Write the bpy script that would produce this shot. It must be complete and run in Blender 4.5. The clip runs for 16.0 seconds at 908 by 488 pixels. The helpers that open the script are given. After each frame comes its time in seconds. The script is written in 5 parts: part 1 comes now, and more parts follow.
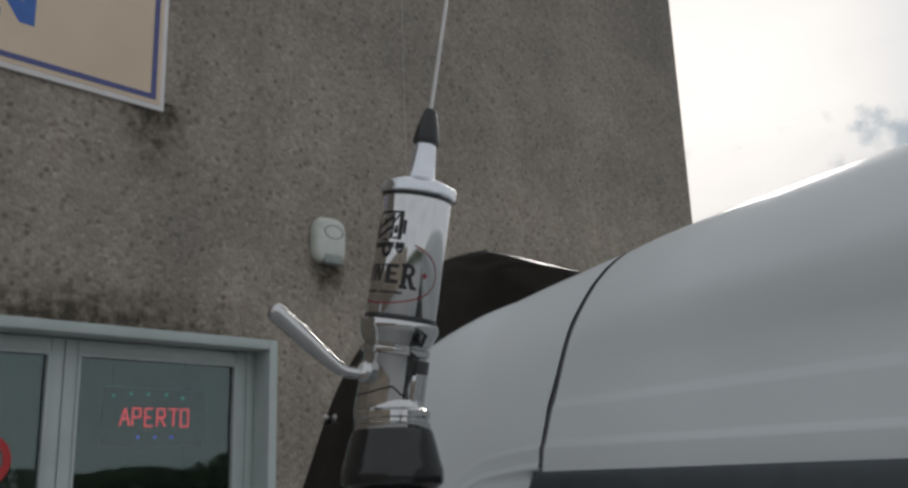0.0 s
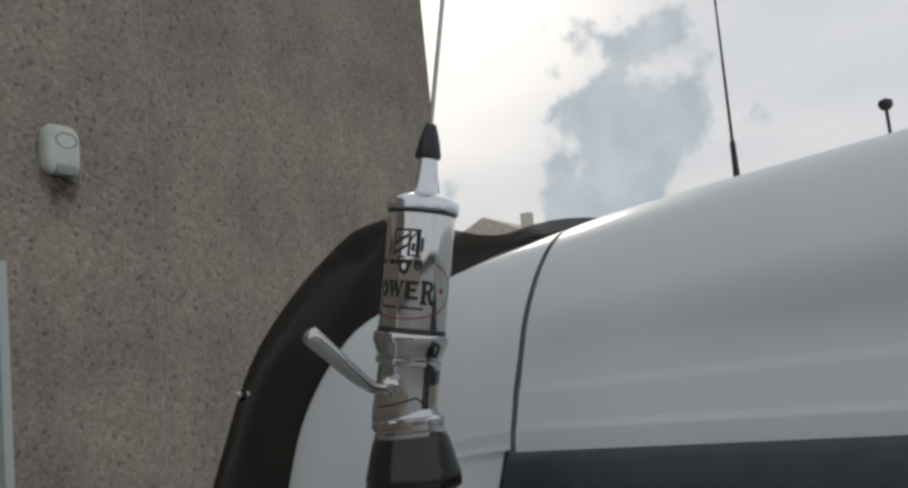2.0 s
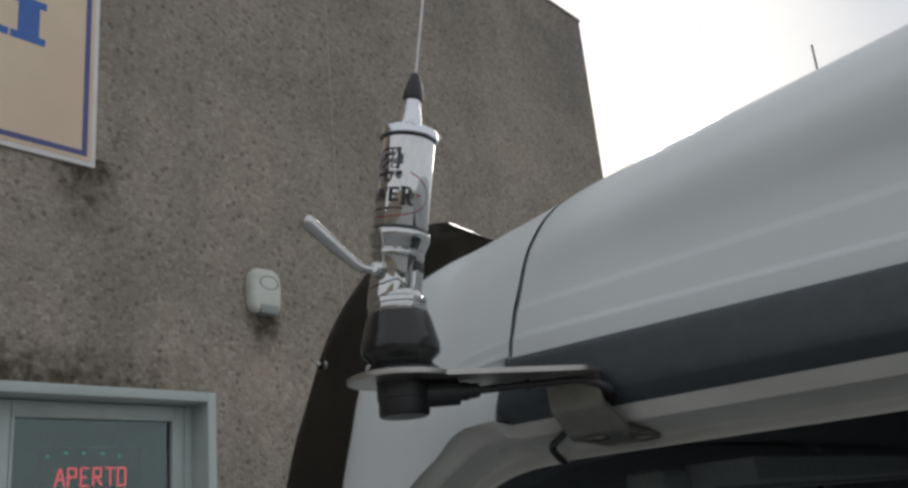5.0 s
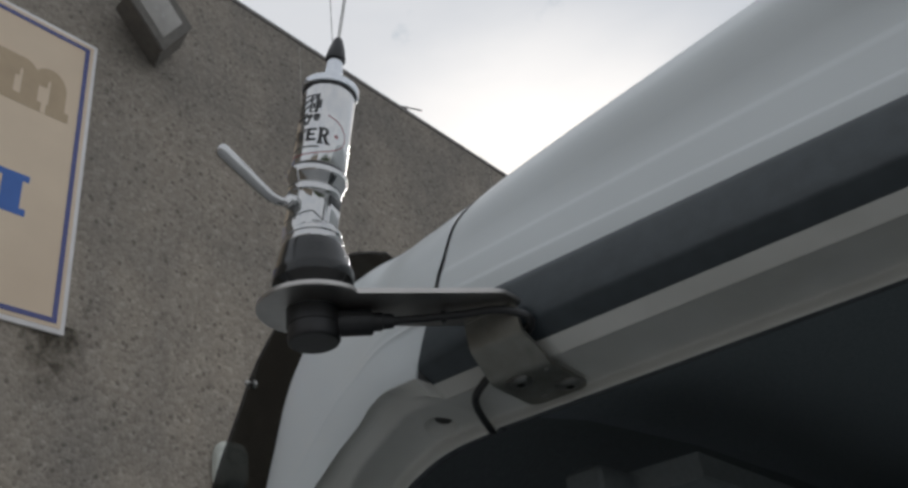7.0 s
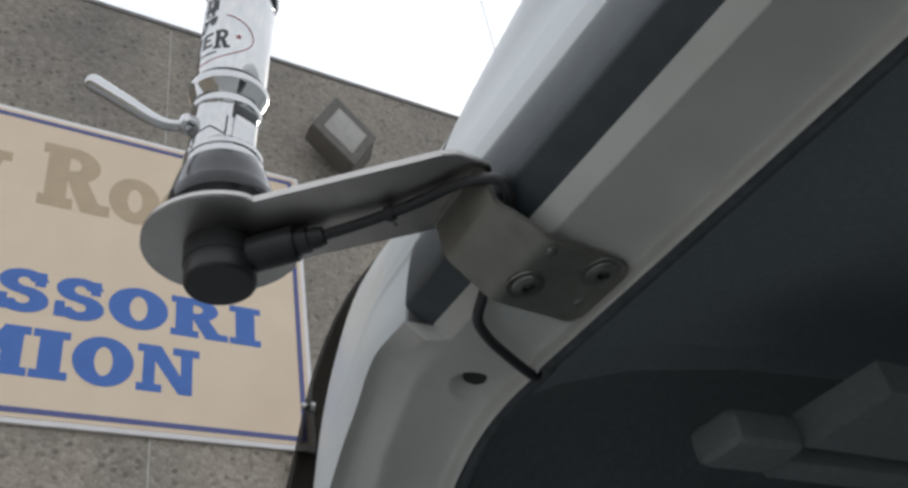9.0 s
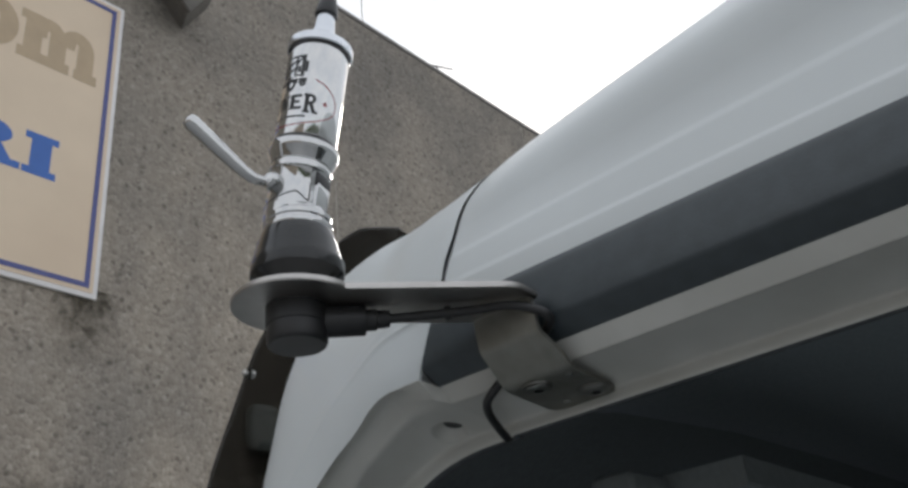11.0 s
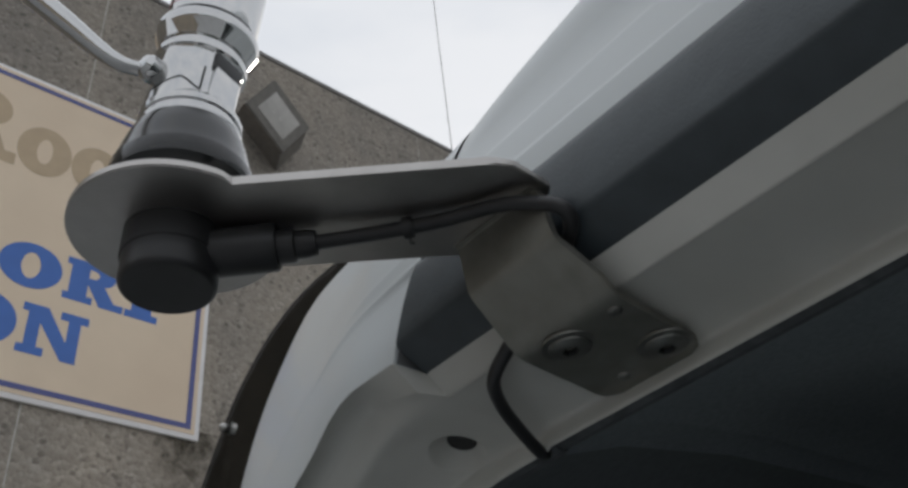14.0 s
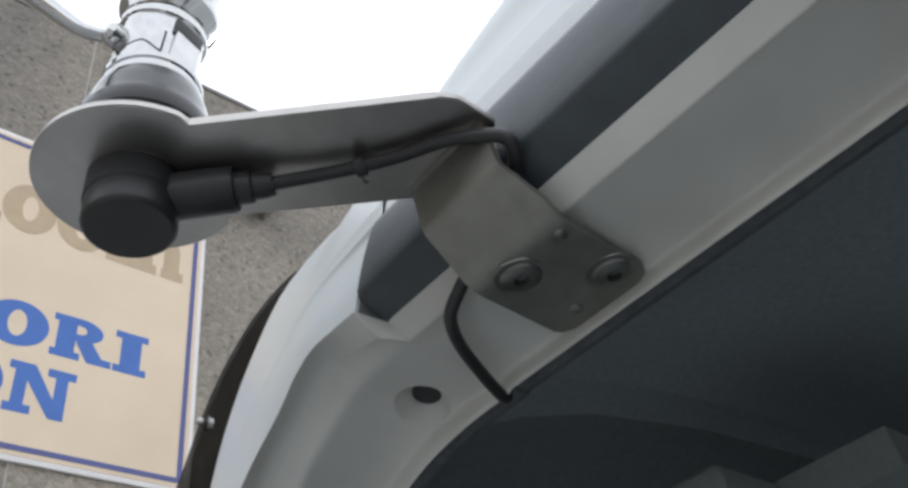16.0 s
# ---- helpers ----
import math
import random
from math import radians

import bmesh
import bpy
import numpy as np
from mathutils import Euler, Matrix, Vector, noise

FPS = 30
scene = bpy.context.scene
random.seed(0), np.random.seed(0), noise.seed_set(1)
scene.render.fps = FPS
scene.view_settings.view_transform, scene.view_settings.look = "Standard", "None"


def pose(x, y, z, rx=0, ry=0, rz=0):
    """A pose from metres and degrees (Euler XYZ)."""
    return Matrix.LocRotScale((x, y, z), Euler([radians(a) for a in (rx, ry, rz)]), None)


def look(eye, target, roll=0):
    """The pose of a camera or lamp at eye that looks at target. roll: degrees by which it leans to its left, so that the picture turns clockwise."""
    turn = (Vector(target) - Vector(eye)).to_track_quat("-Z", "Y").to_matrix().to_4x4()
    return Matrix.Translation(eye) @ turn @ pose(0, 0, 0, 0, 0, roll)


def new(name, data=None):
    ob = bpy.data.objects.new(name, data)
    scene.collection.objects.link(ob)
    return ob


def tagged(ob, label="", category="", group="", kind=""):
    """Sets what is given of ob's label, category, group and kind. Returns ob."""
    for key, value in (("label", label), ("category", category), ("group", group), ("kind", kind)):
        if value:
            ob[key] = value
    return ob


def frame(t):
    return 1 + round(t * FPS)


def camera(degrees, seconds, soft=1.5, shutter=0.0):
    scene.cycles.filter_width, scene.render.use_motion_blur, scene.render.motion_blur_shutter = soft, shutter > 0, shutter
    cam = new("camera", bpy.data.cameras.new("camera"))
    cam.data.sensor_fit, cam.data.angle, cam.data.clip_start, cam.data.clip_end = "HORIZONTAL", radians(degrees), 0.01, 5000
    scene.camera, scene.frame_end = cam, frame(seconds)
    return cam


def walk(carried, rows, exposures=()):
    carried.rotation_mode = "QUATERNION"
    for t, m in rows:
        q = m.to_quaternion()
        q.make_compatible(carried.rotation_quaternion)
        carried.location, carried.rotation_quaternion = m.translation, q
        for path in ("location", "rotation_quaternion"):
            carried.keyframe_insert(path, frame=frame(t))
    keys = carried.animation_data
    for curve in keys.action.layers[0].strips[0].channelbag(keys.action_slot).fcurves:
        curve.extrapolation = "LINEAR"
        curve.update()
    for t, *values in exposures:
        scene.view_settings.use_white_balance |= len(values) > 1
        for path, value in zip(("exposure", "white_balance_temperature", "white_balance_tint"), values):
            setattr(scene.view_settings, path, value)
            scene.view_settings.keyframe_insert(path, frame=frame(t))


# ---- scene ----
cam = camera(54.05, 16.0, soft=3.0)
# seconds, place and turn of the carried camera
PATH = [
    (0, -0.4099, -0.2672, 2.1623, 104.502, 2.044, -45.704),
    (0.5, -0.4465, -0.2367, 2.1877, 102.888, 1.902, -49.165),
    (1, -0.4978, -0.2183, 2.2053, 99.331, 2.868, -52.815),
    (1.5, -0.5208, -0.1978, 2.2250, 98.442, 3.924, -56.590),
    (2, -0.5170, -0.1762, 2.2243, 97.036, 5.732, -62.496),
    (2.5, -0.5251, -0.1782, 2.2306, 94.712, 6.688, -63.944),
    (3, -0.5034, -0.1636, 2.2214, 94.001, 6.952, -64.234),
    (3.5, -0.4980, -0.1549, 2.1913, 94.091, 6.402, -63.781),
    (3.7, -0.5022, -0.1719, 2.1784, 94.691, 6.224, -60.340),
    (5.8, -0.5150, -0.3384, 1.9770, 112.200, 6.425, -48.545),
    (6, -0.4965, -0.3334, 1.9646, 112.544, 6.313, -48.841),
    (6.5, -0.4657, -0.3135, 1.9419, 114.878, 6.198, -49.345),
    (7, -0.4453, -0.2834, 1.9011, 120.273, 6.395, -50.503),
    (7.5, -0.4167, -0.2564, 1.8664, 121.498, 6.781, -51.209),
    (8, -0.3443, -0.2181, 1.8589, 122.897, 7.721, -49.370),
    (8.5, -0.2560, -0.2076, 1.8843, 124.893, 10.923, -41.662),
    (9, -0.2151, -0.2346, 1.8881, 127.984, 9.162, -30.393),
    (9.5, -0.1926, -0.2369, 1.9010, 128.476, 9.186, -25.771),
    (10, -0.2699, -0.2491, 1.9249, 123.104, 10.096, -31.186),
    (10.2, -0.3193, -0.2614, 1.9377, 119.548, 10.875, -38.384),
    (12.3, -0.4075, -0.2533, 1.9528, 117.492, 4.120, -51.618),
    (12.5, -0.3575, -0.2248, 1.9498, 118.076, 5.003, -50.847),
    (13, -0.2677, -0.1761, 1.9644, 121.356, 4.921, -46.804),
    (13.5, -0.2424, -0.1624, 1.9675, 124.450, 6.320, -43.972),
    (14, -0.2062, -0.1607, 1.9533, 127.297, 5.607, -40.272),
    (14.5, -0.1757, -0.1663, 1.9305, 129.125, 5.338, -40.022),
    (15, -0.1491, -0.1705, 1.9185, 129.713, 5.790, -39.538),
    (15.5, -0.1566, -0.1631, 1.9132, 130.096, 6.817, -39.036),
    (16, -0.1902, -0.1546, 1.9150, 130.554, 7.545, -39.552),
]
EXPOSURES = [(0, -0.22, 6150, 10), (0.5, -0.27, 6150, 10), (1.5, -0.12, 6200, 10), (2, -0.1, 6220, 10), (2.5, 0.1, 6250, 10), (3.7, 0.25, 6250, 10), (5.8, -0.1, 6150, 10), (7.5, -0.08, 6100, 10), (8, 0.5, 6100, 10), (8.5, 0.72, 6100, 10), (9.5, 0.63, 6100, 10), (10.2, 0.68, 6100, 10), (12.3, -0.05, 6150, 10), (13, 0.07, 6150, 10), (13.5, 0.14, 6150, 10), (14.5, 0.22, 6150, 10), (15, 0.62, 6100, 10), (15.5, 1.05, 6100, 10), (16, 1.14, 6050, 10)]
walk(cam, [(t, pose(*p)) for t, *p in PATH], EXPOSURES)

# ---------------------------------------------------------------- light
SUN_AZ, SUN_EL = radians(61.4), radians(27.5)
SUN_DIR = Vector((math.sin(SUN_AZ) * math.cos(SUN_EL), math.cos(SUN_AZ) * math.cos(SUN_EL), math.sin(SUN_EL)))


def make_world():
    w = bpy.data.worlds.new("hazy_evening_sky")
    scene.world = w
    w.use_nodes = True
    n, l = w.node_tree.nodes, w.node_tree.links
    n.clear()
    out = n.new("ShaderNodeOutputWorld")
    bg = n.new("ShaderNodeBackground")
    sky = n.new("ShaderNodeTexSky")
    sky.sky_type = "NISHITA"
    sky.sun_disc = False
    sky.sun_elevation, sky.sun_rotation = SUN_EL, SUN_AZ
    sky.air_density, sky.dust_density = 1.2, 3.0
    sky_gain = n.new("ShaderNodeVectorMath")
    sky_gain.operation = "SCALE"
    sky_gain.inputs["Scale"].default_value = 0.10
    l.new(sky.outputs["Color"], sky_gain.inputs[0])
    tc = n.new("ShaderNodeTexCoord")
    # thin cloud veil over the whole sky, blue-grey cumulus towards the brighter side
    veil_noise = n.new("ShaderNodeTexNoise")
    veil_noise.inputs["Scale"].default_value = 3.2
    veil_noise.inputs["Detail"].default_value = 6.0
    stretch = n.new("ShaderNodeMapping")
    stretch.inputs["Scale"].default_value = (1.0, 1.0, 3.0)
    l.new(tc.outputs["Generated"], stretch.inputs["Vector"])
    l.new(stretch.outputs["Vector"], veil_noise.inputs["Vector"])
    veil = n.new("ShaderNodeValToRGB")
    veil.color_ramp.elements[0].position, veil.color_ramp.elements[0].color = 0.30, (0.80, 0.82, 0.845, 1)
    veil.color_ramp.elements[1].position, veil.color_ramp.elements[1].color = 0.68, (1.0, 0.985, 0.965, 1)
    l.new(veil_noise.outputs["Fac"], veil.inputs["Fac"])
    mix_veil = n.new("ShaderNodeMix")
    mix_veil.data_type = "RGBA"
    mix_veil.inputs["Factor"].default_value = 0.94
    l.new(sky_gain.outputs["Vector"], mix_veil.inputs["A"])
    l.new(veil.outputs["Color"], mix_veil.inputs["B"])

    # glow of the veiled sun
    def lobe(direction, lo, hi):
        dot = n.new("ShaderNodeVectorMath")
        dot.operation = "DOT_PRODUCT"
        nrm = n.new("ShaderNodeVectorMath")
        nrm.operation = "NORMALIZE"
        l.new(tc.outputs["Generated"], nrm.inputs[0])
        l.new(nrm.outputs["Vector"], dot.inputs[0])
        dot.inputs[1].default_value = direction
        ramp = n.new("ShaderNodeMapRange")
        ramp.interpolation_type = "SMOOTHERSTEP"
        ramp.inputs["From Min"].default_value, ramp.inputs["From Max"].default_value = lo, hi
        l.new(dot.outputs["Value"], ramp.inputs["Value"])
        return ramp.outputs["Result"]

    glow = lobe(tuple(SUN_DIR), 0.94, 1.0)
    add_glow = n.new("ShaderNodeMix")
    add_glow.data_type, add_glow.blend_type = "RGBA", "ADD"
    add_glow.inputs["B"].default_value = (0.52, 0.44, 0.34, 1)
    l.new(glow, add_glow.inputs["Factor"])
    l.new(mix_veil.outputs["Result"], add_glow.inputs["A"])

    # towering cumulus
    puff = n.new("ShaderNodeTexNoise")
    puff.inputs["Scale"].default_value = 11.0
    puff.inputs["Detail"].default_value = 7.0
    puff.inputs["Roughness"].default_value = 0.55
    l.new(tc.outputs["Generated"], puff.inputs["Vector"])
    # where the banks stand, then broken up by the noise
    bank = None
    for az, el, wide, strength in CLOUDS:
        a, e = radians(az), radians(el)
        near = lobe((math.sin(a) * math.cos(e), math.cos(a) * math.cos(e), math.sin(e)), math.cos(radians(wide)), 1.0)
        k = n.new("ShaderNodeMath")
        k.operation = "MULTIPLY"
        k.inputs[1].default_value = strength
        l.new(near, k.inputs[0])
        if bank is None:
            bank = k.outputs["Value"]
        else:
            top = n.new("ShaderNodeMath")
            top.operation = "SMOOTH_MAX"
            top.inputs[2].default_value = 0.2
            l.new(bank, top.inputs[0])
            l.new(k.outputs["Value"], top.inputs[1])
            bank = top.outputs["Value"]
    total = n.new("ShaderNodeMath")
    total.operation = "MULTIPLY_ADD"
    total.inputs[1].default_value = 2.4
    l.new(puff.outputs["Fac"], total.inputs[0])
    l.new(bank, total.inputs[2])
    edge = n.new("ShaderNodeMapRange")
    edge.interpolation_type = "SMOOTHSTEP"
    edge.inputs["From Min"].default_value, edge.inputs["From Max"].default_value = 1.66, 1.96
    edge.inputs["To Max"].default_value = 0.85
    l.new(total.outputs["Value"], edge.inputs["Value"])
    shade = n.new("ShaderNodeValToRGB")
    shade.color_ramp.elements[0].position, shade.color_ramp.elements[0].color = 0.35, (0.52, 0.60, 0.645, 1)
    shade.color_ramp.elements[1].position, shade.color_ramp.elements[1].color = 0.70, (0.72, 0.77, 0.795, 1)
    fine = n.new("ShaderNodeTexNoise")
    fine.inputs["Scale"].default_value, fine.inputs["Detail"].default_value = 16.0, 5.0
    l.new(tc.outputs["Generated"], fine.inputs["Vector"])
    l.new(fine.outputs["Fac"], shade.inputs["Fac"])
    cum = n.new("ShaderNodeMix")
    cum.data_type = "RGBA"
    l.new(edge.outputs["Result"], cum.inputs["Factor"])
    l.new(add_glow.outputs["Result"], cum.inputs["A"])
    l.new(shade.outputs["Color"], cum.inputs["B"])
    result = cum.outputs["Result"]
    l.new(result, bg.inputs["Color"])
    bg.inputs["Strength"].default_value = SKY_STRENGTH
    l.new(bg.outputs["Background"], out.inputs["Surface"])


# azimuth, elevation, half width in degrees, density
CLOUDS = [(75.5, 13.5, 7.0, 0.72), (73.0, 9.5, 6.0, 0.68), (78.5, 17.5, 4.5, 0.6), (72.0, 18.5, 3.5, 0.5), (64.8, 10.0, 3.0, 0.5)]
SKY_STRENGTH = 0.78
make_world()
sun = new("sun", bpy.data.lights.new("sun", "SUN"))
sun.data.energy, sun.data.angle, sun.data.color = 0.85, radians(13), (1.0, 0.93, 0.82)
sun.matrix_world = look(SUN_DIR * 60, (0, 0, 0))


# ---------------------------------------------------------------- materials
def material(name, base, rough=0.5, metal=0.0, grain=0.0, grain_scale=40.0, bump=0.0, bump_scale=200.0, coat=0.0, dirt=None, dirt_scale=3.0, spec=0.5):
    """base colour varied at two scales, with fine relief"""
    m = bpy.data.materials.new(name)
    m.use_nodes = True
    n, l = m.node_tree.nodes, m.node_tree.links
    b = n["Principled BSDF"]
    b.inputs["Roughness"].default_value = rough
    b.inputs["Metallic"].default_value = metal
    b.inputs["Coat Weight"].default_value, b.inputs["Coat Roughness"].default_value = coat, 0.12
    b.inputs["Specular IOR Level"].default_value = spec
    b.inputs["Base Color"].default_value = (*base, 1)
    tc = n.new("ShaderNodeTexCoord")
    if grain:
        a = n.new("ShaderNodeTexNoise")
        a.inputs["Scale"].default_value, a.inputs["Detail"].default_value = grain_scale, 6
        l.new(tc.outputs["Object"], a.inputs["Vector"])
        c = n.new("ShaderNodeTexNoise")
        c.inputs["Scale"].default_value, c.inputs["Detail"].default_value = dirt_scale, 5
        l.new(tc.outputs["Object"], c.inputs["Vector"])
        r1 = n.new("ShaderNodeMapRange")
        r1.inputs["From Min"].default_value, r1.inputs["From Max"].default_value = 0.3, 0.7
        r1.inputs["To Min"].default_value, r1.inputs["To Max"].default_value = 1 - grain, 1 + grain
        l.new(a.outputs["Fac"], r1.inputs["Value"])
        v = n.new("ShaderNodeVectorMath")
        v.operation = "SCALE"
        v.inputs[0].default_value = base
        l.new(r1.outputs["Result"], v.inputs["Scale"])
        last = v.outputs["Vector"]
        if dirt:
            mx = n.new("ShaderNodeMix")
            mx.data_type = "RGBA"
            r2 = n.new("ShaderNodeMapRange")
            r2.inputs["From Min"].default_value, r2.inputs["From Max"].default_value = 0.48, 0.75
            r2.inputs["To Max"].default_value = 0.6
            l.new(c.outputs["Fac"], r2.inputs["Value"])
            l.new(r2.outputs["Result"], mx.inputs["Factor"])
            l.new(last, mx.inputs["A"])
            mx.inputs["B"].default_value = (*dirt, 1)
            last = mx.outputs["Result"]
        l.new(last, b.inputs["Base Color"])
        rr = n.new("ShaderNodeMapRange")
        rr.inputs["To Min"].default_value, rr.inputs["To Max"].default_value = rough * 0.8, min(1.0, rough * 1.25)
        l.new(c.outputs["Fac"], rr.inputs["Value"])
        l.new(rr.outputs["Result"], b.inputs["Roughness"])
    if bump:
        bn = n.new("ShaderNodeTexNoise")
        bn.inputs["Scale"].default_value, bn.inputs["Detail"].default_value = bump_scale, 4
        l.new(tc.outputs["Object"], bn.inputs["Vector"])
        bu = n.new("ShaderNodeBump")
        bu.inputs["Strength"].default_value, bu.inputs["Distance"].default_value = bump, 0.001
        l.new(bn.outputs["Fac"], bu.inputs["Height"])
        l.new(bu.outputs["Normal"], b.inputs["Normal"])
    return m


def aggregate_concrete():
    """washed pebble concrete: brown-grey matrix, pale and dark stones, broad damp patches"""
    m = bpy.data.materials.new("washed_aggregate_concrete")
    m.use_nodes = True
    n, l = m.node_tree.nodes, m.node_tree.links
    b = n["Principled BSDF"]
    b.inputs["Roughness"].default_value = 0.95
    b.inputs["Specular IOR Level"].default_value = 0.2
    tc = n.new("ShaderNodeTexCoord")

    def noise(scale, detail=5, rough=0.6):
        x = n.new("ShaderNodeTexNoise")
        x.inputs["Scale"].default_value, x.inputs["Detail"].default_value, x.inputs["Roughness"].default_value = scale, detail, rough
        l.new(tc.outputs["Object"], x.inputs["Vector"])
        return x.outputs["Fac"]

    def ramp(fac, *stops):
        r = n.new("ShaderNodeValToRGB")
        while len(r.color_ramp.elements) < len(stops):
            r.color_ramp.elements.new(0.5)
        for e, (p, c) in zip(r.color_ramp.elements, stops):
            e.position, e.color = p, (*c, 1)
        l.new(fac, r.inputs["Fac"])
        return r.outputs["Color"]

    def mix(a, c, fac, kind="MIX"):
        x = n.new("ShaderNodeMix")
        x.data_type, x.blend_type = "RGBA", kind
        if isinstance(fac, float):
            x.inputs["Factor"].default_value = fac
        else:
            l.new(fac, x.inputs["Factor"])
        l.new(a, x.inputs["A"])
        l.new(c, x.inputs["B"])
        return x.outputs["Result"]

    stones = n.new("ShaderNodeTexVoronoi")
    stones.inputs["Scale"].default_value = 42.0
    stones.inputs["Randomness"].default_value = 1.0
    l.new(tc.outputs["Object"], stones.inputs["Vector"])
    tone = n.new("ShaderNodeSeparateColor")
    l.new(stones.outputs["Color"], tone.inputs["Color"])
    stone_col = ramp(tone.outputs["Red"], (0.0, (0.20, 0.18, 0.155)), (0.12, (0.30, 0.272, 0.232)), (0.6, (0.37, 0.34, 0.29)), (0.95, (0.46, 0.425, 0.365)), (1.0, (0.52, 0.485, 0.425)))
    matrix = ramp(noise(9.0), (0.3, (0.31, 0.283, 0.242)), (0.7, (0.40, 0.368, 0.315)))
    col = mix(stone_col, matrix, 0.40)
    specks = n.new("ShaderNodeTexVoronoi")
    specks.inputs["Scale"].default_value = 15.0
    l.new(tc.outputs["Object"], specks.inputs["Vector"])
    sc = n.new("ShaderNodeSeparateColor")
    l.new(specks.outputs["Color"], sc.inputs["Color"])
    near = n.new("ShaderNodeMapRange")
    near.inputs["From Min"].default_value, near.inputs["From Max"].default_value = 0.30, 0.16
    l.new(specks.outputs["Distance"], near.inputs["Value"])
    pick = n.new("ShaderNodeMath")
    pick.operation = "LESS_THAN"
    pick.inputs[1].default_value = 0.40
    l.new(sc.outputs["Green"], pick.inputs[0])
    both = n.new("ShaderNodeMath")
    both.operation = "MULTIPLY"
    l.new(near.outputs["Result"], both.inputs[0])
    l.new(pick.outputs["Value"], both.inputs[1])
    half = n.new("ShaderNodeMath")
    half.operation = "MULTIPLY"
    half.inputs[1].default_value = 0.6
    l.new(both.outputs["Value"], half.inputs[0])
    dark = n.new("ShaderNodeRGB")
    dark.outputs[0].default_value = (0.12, 0.11, 0.095, 1)
    col = mix(col, dark.outputs[0], half.outputs["Value"])
    # broad weathering
    patches = ramp(noise(0.9, 4), (0.35, (0.71, 0.70, 0.705)), (0.65, (1.0, 0.955, 0.92)))
    col = mix(col, patches, 1.0, "MULTIPLY")
    streak_map = n.new("ShaderNodeMapping")
    streak_map.inputs["Scale"].default_value = (2.4, 2.4, 0.16)
    l.new(tc.outputs["Object"], streak_map.inputs["Vector"])
    streak = n.new("ShaderNodeTexNoise")
    streak.inputs["Scale"].default_value, streak.inputs["Detail"].default_value = 1.6, 5
    l.new(streak_map.outputs["Vector"], streak.inputs["Vector"])
    col = mix(col, ramp(streak.outputs["Fac"], (0.38, (0.84, 0.84, 0.85)), (0.6, (1.03, 1.02, 1.0))), 0.45, "MULTIPLY")
    # greyer, darker tone with a ragged lower edge, strongest up at the parapet
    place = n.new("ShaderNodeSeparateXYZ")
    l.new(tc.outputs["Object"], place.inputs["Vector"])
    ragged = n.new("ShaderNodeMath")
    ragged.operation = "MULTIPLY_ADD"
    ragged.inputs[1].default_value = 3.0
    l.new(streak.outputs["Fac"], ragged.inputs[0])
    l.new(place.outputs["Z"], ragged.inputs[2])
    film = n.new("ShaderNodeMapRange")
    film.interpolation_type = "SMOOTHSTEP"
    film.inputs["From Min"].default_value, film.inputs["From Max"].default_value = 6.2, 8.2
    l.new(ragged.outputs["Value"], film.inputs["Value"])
    top_tone = n.new("ShaderNodeRGB")
    top_tone.outputs[0].default_value = (0.82, 0.835, 0.86, 1)
    col = mix(col, top_tone.outputs[0], film.outputs["Result"], "MULTIPLY")
    l.new(col, b.inputs["Base Color"])
    bump = n.new("ShaderNodeBump")
    bump.inputs["Strength"].default_value, bump.inputs["Distance"].default_value = 0.8, 0.008
    l.new(stones.outputs["Distance"], bump.inputs["Height"])
    bump.invert = True
    l.new(bump.outputs["Normal"], b.inputs["Normal"])
    return m


def tinted_acrylic():
    m = bpy.data.materials.new("smoked_acrylic")
    m.use_nodes = True
    n, l = m.node_tree.nodes, m.node_tree.links
    b = n["Principled BSDF"]
    b.inputs["Base Color"].default_value = (0.012, 0.010, 0.009, 1)
    b.inputs["Roughness"].default_value = 0.12
    t = n.new("ShaderNodeBsdfTransparent")
    t.inputs["Color"].default_value = (0.375, 0.375, 0.368, 1)
    dust = n.new("ShaderNodeTexNoise")
    dust.inputs["Scale"].default_value, dust.inputs["Detail"].default_value = 14, 5
    tc = n.new("ShaderNodeTexCoord")
    l.new(tc.outputs["Object"], dust.inputs["Vector"])
    r = n.new("ShaderNodeMapRange")
    r.inputs["To Min"].default_value, r.inputs["To Max"].default_value = 0.06, 0.2
    l.new(dust.outputs["Fac"], r.inputs["Value"])
    l.new(r.outputs["Result"], b.inputs["Roughness"])
    mx = n.new("ShaderNodeMixShader")
    mx.inputs["Fac"].default_value = 0.26
    l.new(t.outputs["BSDF"], mx.inputs[1])
    l.new(b.outputs["BSDF"], mx.inputs[2])
    l.new(mx.outputs["Shader"], n["Material Output"].inputs["Surface"])
    return m


